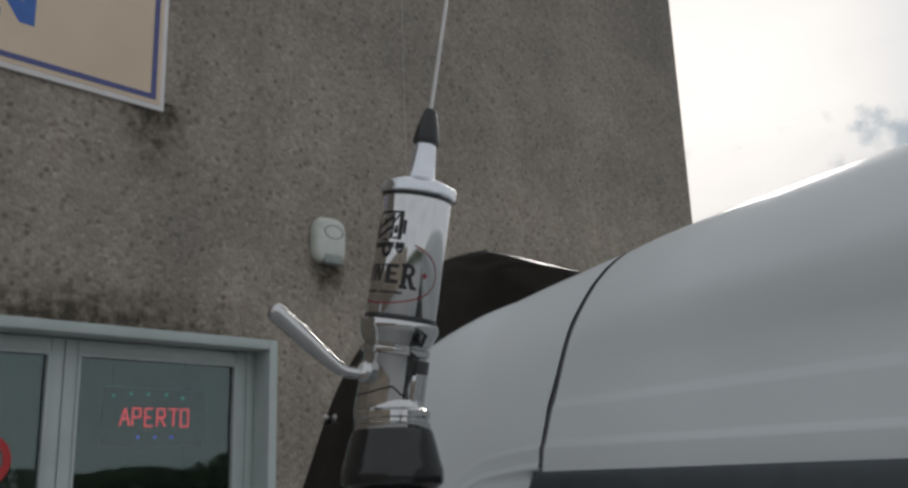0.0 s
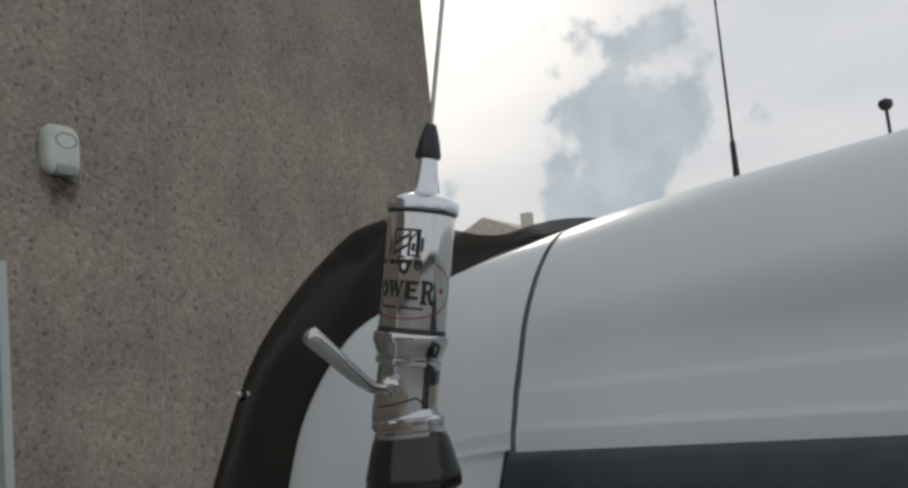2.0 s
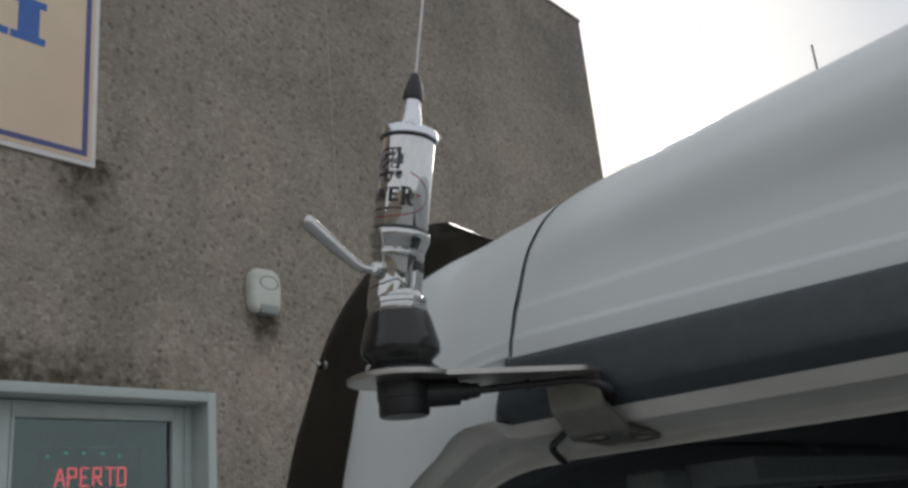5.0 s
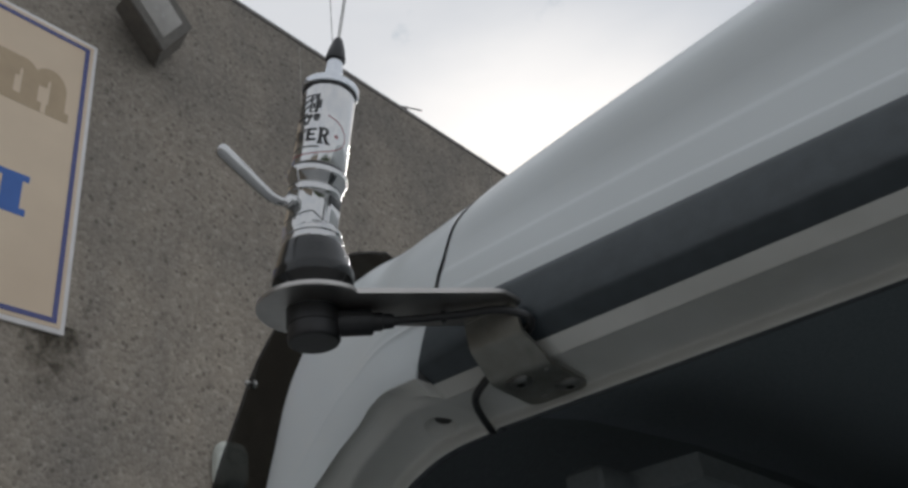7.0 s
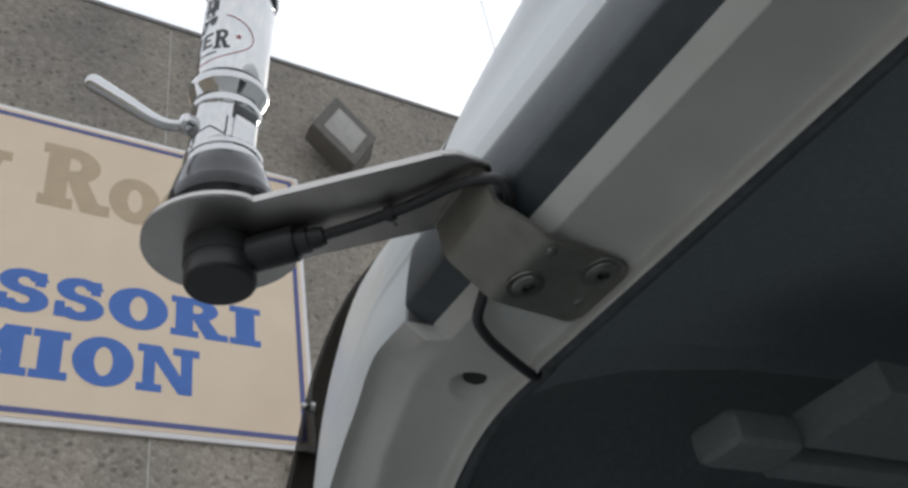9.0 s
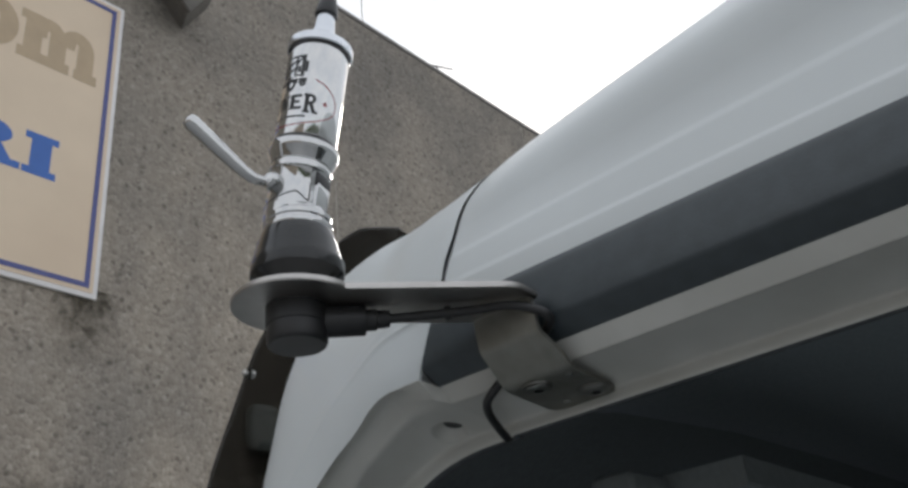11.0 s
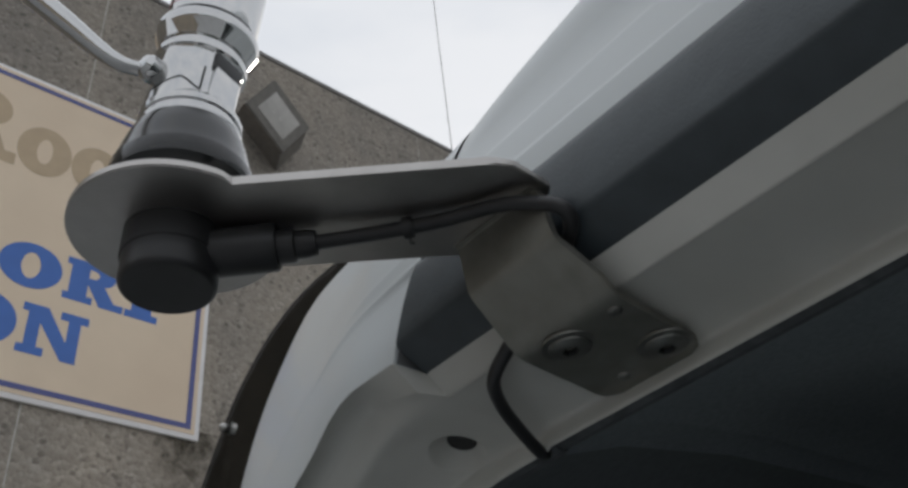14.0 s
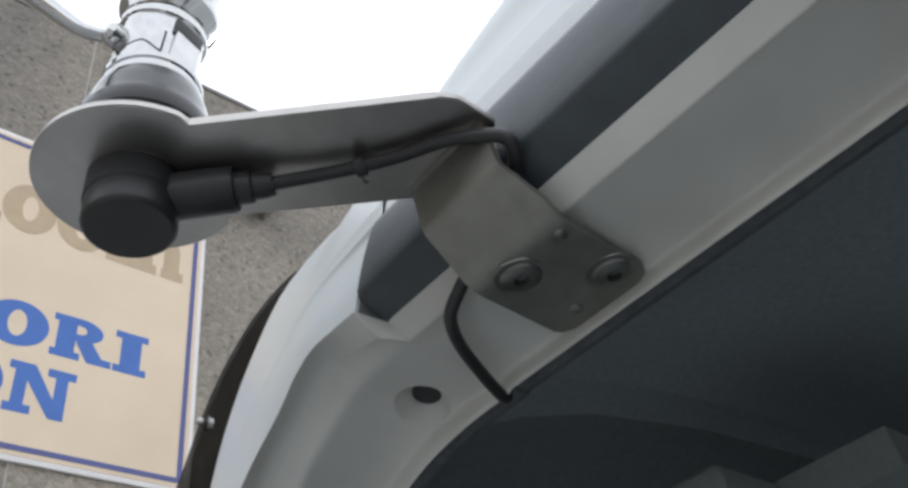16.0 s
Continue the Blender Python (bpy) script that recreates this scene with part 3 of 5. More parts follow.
def make_building():
    wall = thing("wall_front", "brown-grey pebble concrete panel wall, weathered", "wall", (0, WALL_Y, 0), kind="structure")
    core = bmesh.new()
    # backing behind the panels, open at the shop door
    for x0, x1, z0, z1 in ((WALL_START, DOOR_L, 0, WALL_TOP - 0.02), (DOOR_R, WALL_END - 0.06, 0, WALL_TOP - 0.02), (DOOR_L, DOOR_R, DOOR_TOP, WALL_TOP - 0.02)):
        box(core, x0, x1, 0.0035, 0.30, z0, z1)
    part("joint_backing", core, JOINT, wall, smooth=0)
    xs = [WALL_START] + PANEL_JOINTS + [WALL_END]
    g = 0.006
    for a, b in zip(xs, xs[1:]):
        lo, hi = a + g, b - g if b < WALL_END else b
        rects = [(lo, hi, 0.0, WALL_TOP)]
        if lo < DOOR_R and hi > DOOR_L:
            rects = []
            if lo < DOOR_L:
                rects.append((lo, DOOR_L, 0.0, WALL_TOP))
            if hi > DOOR_R:
                rects.append((DOOR_R, hi, 0.0, WALL_TOP))
            rects.append((max(lo, DOOR_L), min(hi, DOOR_R), DOOR_TOP, WALL_TOP))
        for x0, x1, z0, z1 in rects:
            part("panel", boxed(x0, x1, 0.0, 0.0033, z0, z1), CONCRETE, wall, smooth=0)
    side = part("wall_side", boxed(WALL_END - 0.30, WALL_END - 0.004, WALL_Y + 0.31, WALL_Y + 14, 0, WALL_TOP), CONCRETE, smooth=0)
    tagged(side, "pebble concrete end wall of the building", "wall", kind="structure")
    back = part("wall_back", boxed(WALL_START, WALL_END, WALL_Y + 14.01, WALL_Y + 14.3, 0, WALL_TOP), CONCRETE, smooth=0)
    tagged(back, "plain back wall of the building", "wall", kind="structure")
    west = part("wall_west", boxed(WALL_START, WALL_START + 0.3, WALL_Y + 0.31, WALL_Y + 14, 0, WALL_TOP), CONCRETE, smooth=0)
    tagged(west, "plain far end wall of the building", "wall", kind="structure")
    roof = part("roof_slab", boxed(WALL_START + 0.31, WALL_END - 0.31, WALL_Y + 0.31, WALL_Y + 14, WALL_TOP - 0.5, WALL_TOP - 0.3), JOINT, smooth=0)
    tagged(roof, "flat grey roof deck of the building", "roof", kind="structure")
    cop = part("coping", boxed(WALL_START, WALL_END + 0.012, WALL_Y - 0.012, WALL_Y + 0.31, WALL_TOP + 0.003, WALL_TOP + 0.045, bevel=0.006), COPING)
    tagged(cop, "thin dark metal coping along the wall top", "coping", kind="structure")
    # unseen wall across the yard, added so the chrome mirrors something dark
    yard = part("wall_for_reflection", boxed(-16.3, -16.0, -14.0, 9.0, 0, 5.6), CONCRETE, smooth=0)
    tagged(yard, "unseen plain concrete wall, added for the chrome's dark reflection", "wall", kind="structure")
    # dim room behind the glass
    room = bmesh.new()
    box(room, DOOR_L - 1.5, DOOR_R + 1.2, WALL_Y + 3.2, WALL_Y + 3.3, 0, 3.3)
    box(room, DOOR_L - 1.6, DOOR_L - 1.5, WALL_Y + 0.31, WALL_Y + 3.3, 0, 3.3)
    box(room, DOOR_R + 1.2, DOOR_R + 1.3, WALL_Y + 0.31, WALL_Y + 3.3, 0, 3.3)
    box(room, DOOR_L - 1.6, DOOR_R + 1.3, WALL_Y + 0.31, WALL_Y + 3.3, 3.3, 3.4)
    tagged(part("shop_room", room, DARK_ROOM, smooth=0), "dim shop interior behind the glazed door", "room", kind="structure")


def make_stain():
    """algae and sooty run-off under the sign's corner and over the door head"""
    m = bpy.data.materials.new("run_off_stain")
    m.use_nodes = True
    n, l = m.node_tree.nodes, m.node_tree.links
    b = n["Principled BSDF"]
    b.inputs["Base Color"].default_value = (0.075, 0.064, 0.045, 1)
    b.inputs["Roughness"].default_value = 1.0
    tc = n.new("ShaderNodeTexCoord")
    nz = n.new("ShaderNodeTexNoise")
    nz.inputs["Scale"].default_value, nz.inputs["Detail"].default_value = 16, 6
    l.new(tc.outputs["Object"], nz.inputs["Vector"])
    sep = n.new("ShaderNodeSeparateXYZ")
    l.new(tc.outputs["UV"], sep.inputs[0])

    def hump(v):
        a = n.new("ShaderNodeMath")
        a.operation = "PINGPONG"
        a.inputs[1].default_value = 0.5
        l.new(v, a.inputs[0])
        c = n.new("ShaderNodeMapRange")
        c.interpolation_type = "SMOOTHSTEP"
        c.inputs["From Max"].default_value = 0.45
        l.new(a.outputs[0], c.inputs["Value"])
        return c.outputs["Result"]

    side = hump(sep.outputs["X"])
    fade = n.new("ShaderNodeMapRange")
    fade.interpolation_type = "SMOOTHSTEP"
    l.new(sep.outputs["Y"], fade.inputs["Value"])
    k = n.new("ShaderNodeMath")
    k.operation = "MULTIPLY"
    l.new(side, k.inputs[0])
    l.new(fade.outputs["Result"], k.inputs[1])
    th = n.new("ShaderNodeMapRange")
    th.inputs["From Min"].default_value, th.inputs["From Max"].default_value = 0.30, 0.66
    l.new(nz.outputs["Fac"], th.inputs["Value"])
    k2 = n.new("ShaderNodeMath")
    k2.operation = "MULTIPLY"
    l.new(k.outputs[0], k2.inputs[0])
    l.new(th.outputs["Result"], k2.inputs[1])
    tr = n.new("ShaderNodeBsdfTransparent")
    mx = n.new("ShaderNodeMixShader")
    l.new(k2.outputs[0], mx.inputs["Fac"])
    l.new(tr.outputs[0], mx.inputs[1])
    l.new(b.outputs[0], mx.inputs[2])
    l.new(mx.outputs[0], n["Material Output"].inputs["Surface"])

    def patch(x0, x1, z0, z1, label, rising=False):
        bm = bmesh.new()
        uv = bm.loops.layers.uv.new("UVMap")
        vs = [bm.verts.new(p) for p in ((x0, WALL_Y - 0.004, z0), (x1, WALL_Y - 0.004, z0), (x1, WALL_Y - 0.004, z1), (x0, WALL_Y - 0.004, z1))]
        f = bm.faces.new(vs)
        for lp, c in zip(f.loops, ((0, 1), (1, 1), (1, 0), (0, 0)) if rising else ((0, 0), (1, 0), (1, 1), (0, 1))):
            lp[uv].uv = c
        tagged(part("wall_stain", bm, m, smooth=0), label, "stain", kind="structure")

    patch(1.52, 2.02, 3.72, 4.24, "dark algae run-off below the corner of the sign")
    patch(-0.4, 2.85, 2.95, 3.24, "sooty damp band above the door head", True)
    patch(2.80, 3.18, 3.10, 3.50, "faint dirt run below the alarm siren")


SIGN_L, SIGN_R, SIGN_B, SIGN_T = -1.37, 1.817, 4.174, 6.30


def make_sign():
    s = thing("shop_sign", "cream wall sign with tan and blue serif lettering", "sign", ((SIGN_L + SIGN_R) / 2, WALL_Y, SIGN_B))
    ox, oy, oz = s.location
    w, h = (SIGN_R - SIGN_L) / 2, SIGN_T - SIGN_B
    depth = 0.025
    part("sign_box", boxed(-w, w, -depth, -0.002, 0, h, bevel=0.008), SIGN_WHITE, s)
    e = 0.030
    part("sign_face", boxed(-w + e, w - e, -depth - 0.003, -depth + 0.002, e, h - e), SIGN_CREAM, s, "cream vinyl face", smooth=0)
    bm = bmesh.new()
    b0, b1 = 0.055, 0.085
    y0, y1 = -depth - 0.006, -depth - 0.0005
    box(bm, -w + b0, w - b0, y0, y1, b0, b1)
    box(bm, -w + b0, w - b0, y0, y1, h - b1, h - b0)
    box(bm, -w + b0, -w + b1, y0, y1, b1, h - b1)
    box(bm, w - b1, w - b0, y0, y1, b1, h - b1)
    part("border_line", bm, SIGN_NAVY, s, "dark blue border line", smooth=0)
    lift = depth + 0.0042

    def line(name, text, right, base, height, mat, gap, squeeze, label):
        start = right - text_width(text, height, gap, squeeze) + gap * height
        for c in text:
            if c != " ":
                bm = lettering(c, height, lambda x, y, k: (start + x - ox, -lift - k, base + y - oz), 0.00002, gap, squeeze, 0.022)
                part(name, bm, mat, s, label + " " + c, smooth=0)
            start += text_width(c, height, gap, squeeze)

    line("letter", "Show Room", 1.68, 5.585, 0.475, SIGN_TAN, 0.00, 0.85, "flat tan letter")
    line("letter", "ACCESSORI", 1.505, 4.825, 0.262, SIGN_BLUE, 0.07, 1.28, "flat blue letter")
    line("letter", "CAMION", 1.132, 4.441, 0.282, SIGN_BLUE, 0.06, 1.14, "flat blue letter")


def make_siren():
    s = thing("alarm_siren", "aged white plastic alarm siren on the concrete wall", "siren", (2.962, WALL_Y, 3.462))
    bm = bmesh.new()
    rows = []
    # rounded pillow body
    n = 28
    for d, k in ((0.0, 0.97), (0.035, 1.0), (0.058, 0.95), (0.070, 0.80)):
        r = []
        for i in range(n):
            a = 2 * math.pi * i / n
            c, q = math.cos(a), math.sin(a)
            px = 0.120 * k * math.copysign(abs(c) ** 0.55, c)
            pz = 0.150 * k * math.copysign(abs(q) ** 0.55, q)
            r.append(bm.verts.new((px, -d, 0.152 + pz)))
        rows.append(r)
    for a, b in zip(rows, rows[1:]):
        for i in range(n):
            j = (i + 1) % n
            bm.faces.new((a[i], a[j], b[j], b[i]))
    bm.faces.new(rows[-1])
    bm.faces.new(rows[0][::-1])
    bmesh.ops.recalc_face_normals(bm, faces=bm.faces[:])
    part("housing", bm, SIREN, s, smooth=50)
    m = Matrix.Translation((0.015, -0.068, 0.205)) @ Matrix.Rotation(radians(90), 4, "X") @ Matrix.Diagonal((1.25, 0.75, 1, 1))
    part("sounder_recess", turned([(0.0, 0.000), (0.050, 0.001), (0.058, 0.006), (0.062, 0.002), (0.062, -0.004)], 32, m), SIREN_LENS, s, "pale oval sounder dish")
    part("strobe_lens", boxed(-0.060, 0.080, -0.078, -0.01, 0.0, 0.060, bevel=0.012), SIREN_LENS, s, "grey strobe lens")


def make_floodlight():
    f = thing("floodlight", "dark square floodlight on a wall bracket", "floodlight", (1.99, WALL_Y, 6.62))
    bm = bmesh.new()
    # housing tapers to its back, with a gear compartment at the low end
    front = (0.212, 0.176)
    lo = [bm.verts.new((sx * front[0], -0.085, sz * front[1])) for sx, sz in ((-1, -1), (1, -1), (1, 1), (-1, 1))]
    rim = [bm.verts.new((sx * front[0], -0.045, sz * front[1])) for sx, sz in ((-1, -1), (1, -1), (1, 1), (-1, 1))]
    hi = [bm.verts.new((0.315 if sx > 0 else -0.165, 0.125, sz * 0.160)) for sx, sz in ((-1, -1), (1, -1), (1, 1), (-1, 1))]
    for a, b in ((lo, rim), (rim, hi)):
        for i in range(4):
            bm.faces.new((a[i], a[(i + 1) % 4], b[(i + 1) % 4], b[i]))
    bm.faces.new(hi)
    bm.faces.new(lo[::-1])
    bmesh.ops.recalc_face_normals(bm, faces=bm.faces[:])
    bmesh.ops.bevel(bm, geom=bm.edges[:], offset=0.008, segments=2, affect="EDGES")
    # leans out from the wall, rolled on its stirrup
    n = Vector((0.092, -0.949, -0.302)).normalized()
    ux = Vector((0.848, 0.234, -0.475))
    ux = (ux - n * ux.dot(n)).normalized()
    tilt = Matrix.Translation((0.085, -0.245, 0.010)) @ Matrix((ux, -n, ux.cross(-n))).transposed().to_4x4()
    h = part("housing", bm, LAMP_BODY, f)
    h.matrix_local = tilt
    g = part("glass", boxed(-0.142, 0.142, -0.0885, -0.080, -0.110, 0.110, bevel=0.002), LAMP_GLASS, f, "dusty pale front glass")
    g.matrix_local = tilt
    part("wall_arm", tube([Vector((0.06, -0.002, 0.10)), Vector((0.06, -0.06, 0.10)), Vector((0.07, -0.12, 0.06)), Vector((0.08, -0.17, 0.03))], 0.020, 12), LAMP_BODY, f)
    part("wall_plate", boxed(0.01, 0.11, -0.03, -0.001, 0.04, 0.16, bevel=0.01), LAMP_BODY, f)


def make_shop_door():
    d = thing("door_1", "grey-white framed glazed shop door in a deep reveal", "door", (DOOR_R, WALL_Y, 0), kind="structure")
    w = DOOR_R - DOOR_L
    # casing round the reveal, proud of the wall
    bm = bmesh.new()
    box(bm, -0.055, 0.0, -0.02, 0.21, 0, DOOR_TOP, bevel=0.005)
    box(bm, -w, -w + 0.055, -0.02, 0.21, 0, DOOR_TOP, bevel=0.005)
    box(bm, -w + 0.056, -0.056, -0.02, 0.21, DOOR_TOP - 0.055, DOOR_TOP, bevel=0.005)
    part("casing", bm, PVC, d)
    y0, y1 = 0.145, 0.200

    def leaf(x0, x1, name):
        lf = part(name, boxed(x0, x1, y0 + 0.02, y1 - 0.02, 0.012, 0.10, bevel=0.004), PVC, d)
        for a, b, z0, z1 in ((x0, x0 + 0.065, 0.10, 2.895), (x1 - 0.065, x1, 0.10, 2.895), (x0 + 0.066, x1 - 0.066, 2.825, 2.895), (x0 + 0.066, x1 - 0.066, 1.75, 1.895), (x0 + 0.066, x1 - 0.066, 0.10, 0.2)):
            part("rail", boxed(a, b, y0, y1, z0, z1, bevel=0.006), PVC, lf)
        for z0, z1 in ((1.895, 2.825), (0.2, 1.75)):
            part("bead", frame_bead(x0 + 0.065, x1 - 0.065, z0, z1, y0 - 0.006), PVC, lf)
            gl = part("pane", boxed(x0 + 0.06, x1 - 0.06, y0 + 0.022, y0 + 0.028, z0 - 0.005, z1 + 0.005), GLASS, lf, smooth=0)
            gl.visible_shadow = False
        return lf

    def frame_bead(x0, x1, z0, z1, y):
        bm = bmesh.new()
        t = 0.016
        box(bm, x0, x1, y, y + 0.03, z0, z0 + t, bevel=0.003)
        box(bm, x0, x1, y, y + 0.03, z1 - t, z1, bevel=0.003)
        box(bm, x0, x0 + t, y, y + 0.03, z0 + t, z1 - t, bevel=0.003)
        box(bm, x1 - t, x1, y, y + 0.03, z0 + t, z1 - t, bevel=0.003)
        return bm

    leaf(-1.160, -0.105, "leaf")
    leaf(-w + 0.105, -1.165, "leaf")
    bm = bmesh.new()
    box(bm, -0.104, -0.056, y0 - 0.01, y1, 0, DOOR_TOP - 0.056, bevel=0.006)
    box(bm, -w + 0.056, -w + 0.104, y0 - 0.01, y1, 0, DOOR_TOP - 0.056, bevel=0.006)
    part("jamb", bm, PVC, d)
    part("hinge", turned([(0.0, 0), (0.012, 0), (0.012, 0.09), (0, 0.09)], 12, Matrix.Translation((-0.172, 0.085, 1.735))), COPING, d)
    # red ring sticker on the other leaf
    bm = bmesh.new()
    for q in arc(0, 0, 0.125, 0.125, 0.088, 0.088, 0, 360, 36) + bar(-0.075, -0.018, 0.075, 0.018):
        bm.faces.new([bm.verts.new((-1.385 + px, y0 + 0.019, 2.30 + pz)) for px, pz in q])
    tagged(part("sticker", bm, RED_DECAL, smooth=0), "round red prohibition sticker on the door glass", "sticker").matrix_world = Matrix.Translation((DOOR_R - 0.11, WALL_Y, 0))


def make_led_sign():
    s = thing("led_sign", "lit red LED open sign hanging behind the glass", "sign", (2.05, WALL_Y + 0.36, 2.49))
    part("backboard", boxed(-0.30, 0.30, 0.0, 0.02, -0.12, 0.20, bevel=0.004), BOARD, s)
    letters = {"A": [(0, 0, .5, 1), (.5, 1, 1, 0), (.2, .4, .8, .4)], "P": [(0, 0, 0, 1), (0, 1, .8, 1), (.8, 1, .8, .5), (.8, .5, 0, .5)],
               "E": [(0, 0, 0, 1), (0, 1, .8, 1), (0, .5, .6, .5), (0, 0, .8, 0)], "R": [(0, 0, 0, 1), (0, 1, .8, 1), (.8, 1, .8, .5), (.8, .5, 0, .5), (.35, .5, .9, 0)],
               "T": [(.5, 0, .5, 1), (0, 1, 1, 1)], "O": [(0, 0, 0, 1), (0, 1, .85, 1), (.85, 1, .85, 0), (.85, 0, 0, 0)]}
    x = -0.207
    for c in "APERTO":
        bm = bmesh.new()
        for x0, y0, x1, y1 in letters[c]:
            steps = max(2, int(7 * math.hypot((x1 - x0) * 0.62, y1 - y0)))
            tube([Vector((x + 0.055 * (x0 + (x1 - x0) * k / steps), -0.006, 0.095 * (y0 + (y1 - y0) * k / steps) - 0.01)) for k in range(steps + 1)], 0.0052, 6, bm)
        part("led_letter", bm, RED_LED, s, "glowing red letter " + c)
        x += 0.072
    for k, (px, pz) in enumerate(((-0.25, 0.15), (-0.15, 0.165), (-0.05, 0.165), (0.06, 0.165), (0.16, 0.15))):
        part("led", turned([(0, 0), (0.007, 0.002), (0.006, 0.008), (0, 0.01)], 10, Matrix.Translation((px, -0.002, pz)) @ Matrix.Rotation(radians(90), 4, "X")), GREEN_LED, s, "small green LED")
    for px in (-0.10, 0.0, 0.10):
        part("led", turned([(0, 0), (0.007, 0.002), (0.006, 0.008), (0, 0.01)], 10, Matrix.Translation((px, -0.002, -0.07)) @ Matrix.Rotation(radians(90), 4, "X")), BLUE_LED, s, "small blue LED")
    for px in (-0.25, 0.25):
        part("cord", tube([Vector((px, 0.01, 0.2)), Vector((px, 0.01, 0.72))], 0.002, 6), PLASTIC, s)


def make_roof_mast():
    m = thing("roof_mast", "thin steel mast standing on the building's roof edge", "mast", (4.25, WALL_Y + 0.15, WALL_TOP + 0.05))
    part("rod", tube([Vector((0, 0, 0)), Vector((0.02, 0, 2.6))], 0.004, 8), COPING, m)
    part("foot", boxed(-0.05, 0.05, -0.05, 0.05, -0.005, 0.02), COPING, m)
    a = thing("roof_aerial", "small rod aerial on the building's roof", "aerial", (5.3, WALL_Y + 0.15, WALL_TOP + 0.05))
    part("mast", tube([Vector((0, 0, 0)), Vector((0, 0, 0.24))], 0.010, 8), COPING, a)
    part("boom", tube([Vector((-0.26, 0, 0.13)), Vector((0.26, 0, 0.33))], 0.008, 8), COPING, a)


make_ground()
make_building()
make_stain()
make_sign()
make_siren()
make_floodlight()
make_shop_door()
make_led_sign()
make_roof_mast()


# ---------------------------------------------------------------- far surroundings
def make_far_house():
    h = thing("house", "far tan house with a tiled gable roof", "house", (66, 28, 0))
    part("wall", boxed(-5, 5, -4, 4, 0, 10.2), HOUSE_WALL, h, smooth=0)
    part("roof", slab([(-5.4, -4.6, 10.2), (-5.4, 0, 12.3), (-5.4, 4.6, 10.2)], (10.8, 0, 0)), ROOF_TILE, h, smooth=0)
    part("chimney", boxed(-0.4, 0.4, -1.8, -1.0, 11.0, 12.9), HOUSE_WALL, h, smooth=0)


def make_trees():
    """dark belt of trees across the yard, seen mirrored in the glass"""
    rnd = random.Random(7)
    verts, faces = [], []
    tri = ((0, 2, 4), (2, 1, 4), (1, 3, 4), (3, 0, 4), (2, 0, 5), (1, 2, 5), (3, 1, 5), (0, 3, 5))
    for k in range(220):
        a = radians(115 + 235 * k / 220 + rnd.uniform(-1, 1))
        d = rnd.uniform(46, 70)
        x, y = d * math.sin(a), d * math.cos(a)
        top = 4.2 + 1.5 * math.sin(a * 4) + rnd.uniform(-0.7, 0.7)
        for q in range(210):
            r, z = rnd.uniform(0.14, 0.34), top * math.sqrt(rnd.uniform(0.01, 1))
            s = 3.4 * (1 - 0.6 * z / top)
            c = Vector((x + rnd.uniform(-1.7, 1.7) * s, y + rnd.uniform(-1.7, 1.7) * s, z))
            m = Euler((rnd.random() * 3, rnd.random() * 3, rnd.random() * 3)).to_matrix()
            n = len(verts)
            verts += [c + m @ Vector(o) for o in ((r, 0, 0), (-r, 0, 0), (0, r, 0), (0, -r, 0), (0, 0, r * 0.6), (0, 0, -r * 0.6))]
            faces += [(n + f, n + g, n + h) for f, g, h in tri]
    me = bpy.data.meshes.new("tree_belt")
    me.from_pydata(verts, [], faces)
    me.materials.append(LEAF)
    tagged(new("tree_belt", me), "dark green belt of far trees beyond the yard", "trees", kind="stuff")


make_far_house()
make_trees()


# ---------------------------------------------------------------- van
# x across the van from its left side, y forward, z up
SEAM_Y = 0.053
SIDE = [(-0.0160, 2.1620), (-0.0159, 2.1738), (-0.0157, 2.1751), (-0.0126, 2.1783), (-0.0123, 2.1794), (-0.0090, 2.1955), (-0.0086, 2.1966), (-0.0055, 2.1998), (-0.0048, 2.2012), (0.0030, 2.2140), (0.0120, 2.2290), (0.0220, 2.2440),
        (0.0340, 2.2590), (0.0480, 2.2735), (0.0640, 2.2870), (0.0830, 2.2975), (0.1060, 2.3040), (0.1350, 2.3085), (0.2000, 2.3170), (0.3200, 2.3310), (0.5500, 2.3530), (0.8000, 2.3680), (1.0300, 2.3730)]
SIDE[9:17] = [(p.x, p.z) for p in smooth_path([(x, 0, z) for x, z in SIDE[9:17]], 21)]
ROOF_FROM = 30
VAN_MID = 1.03
BACK_Y = -1.55
# crease between the side panel and the door frame (x, y, z), and the inner lip of the frame (y, z)
EDGE_OUT = [(-0.0230, 0.0660, 2.1205), (-0.0244, 0.0800, 2.1196), (-0.0250, 0.0930, 2.1186), (-0.0250, 0.1050, 2.1135), (-0.0250, 0.1140, 2.1062), (-0.0250, 0.1210, 2.1012), (-0.0248, 0.1300, 2.0962), (-0.0245, 0.1400, 2.0905), (-0.0240, 0.1560, 2.0790), (-0.0236, 0.1700, 2.0695), (-0.0230, 0.1840, 2.0600), (-0.0220, 0.2020, 2.0400), (-0.0200, 0.2230, 1.9980), (-0.0180, 0.2430, 1.9300), (-0.0150, 0.2620, 1.8000)]
EAR = (-0.0106, 0.0612, 2.1174)
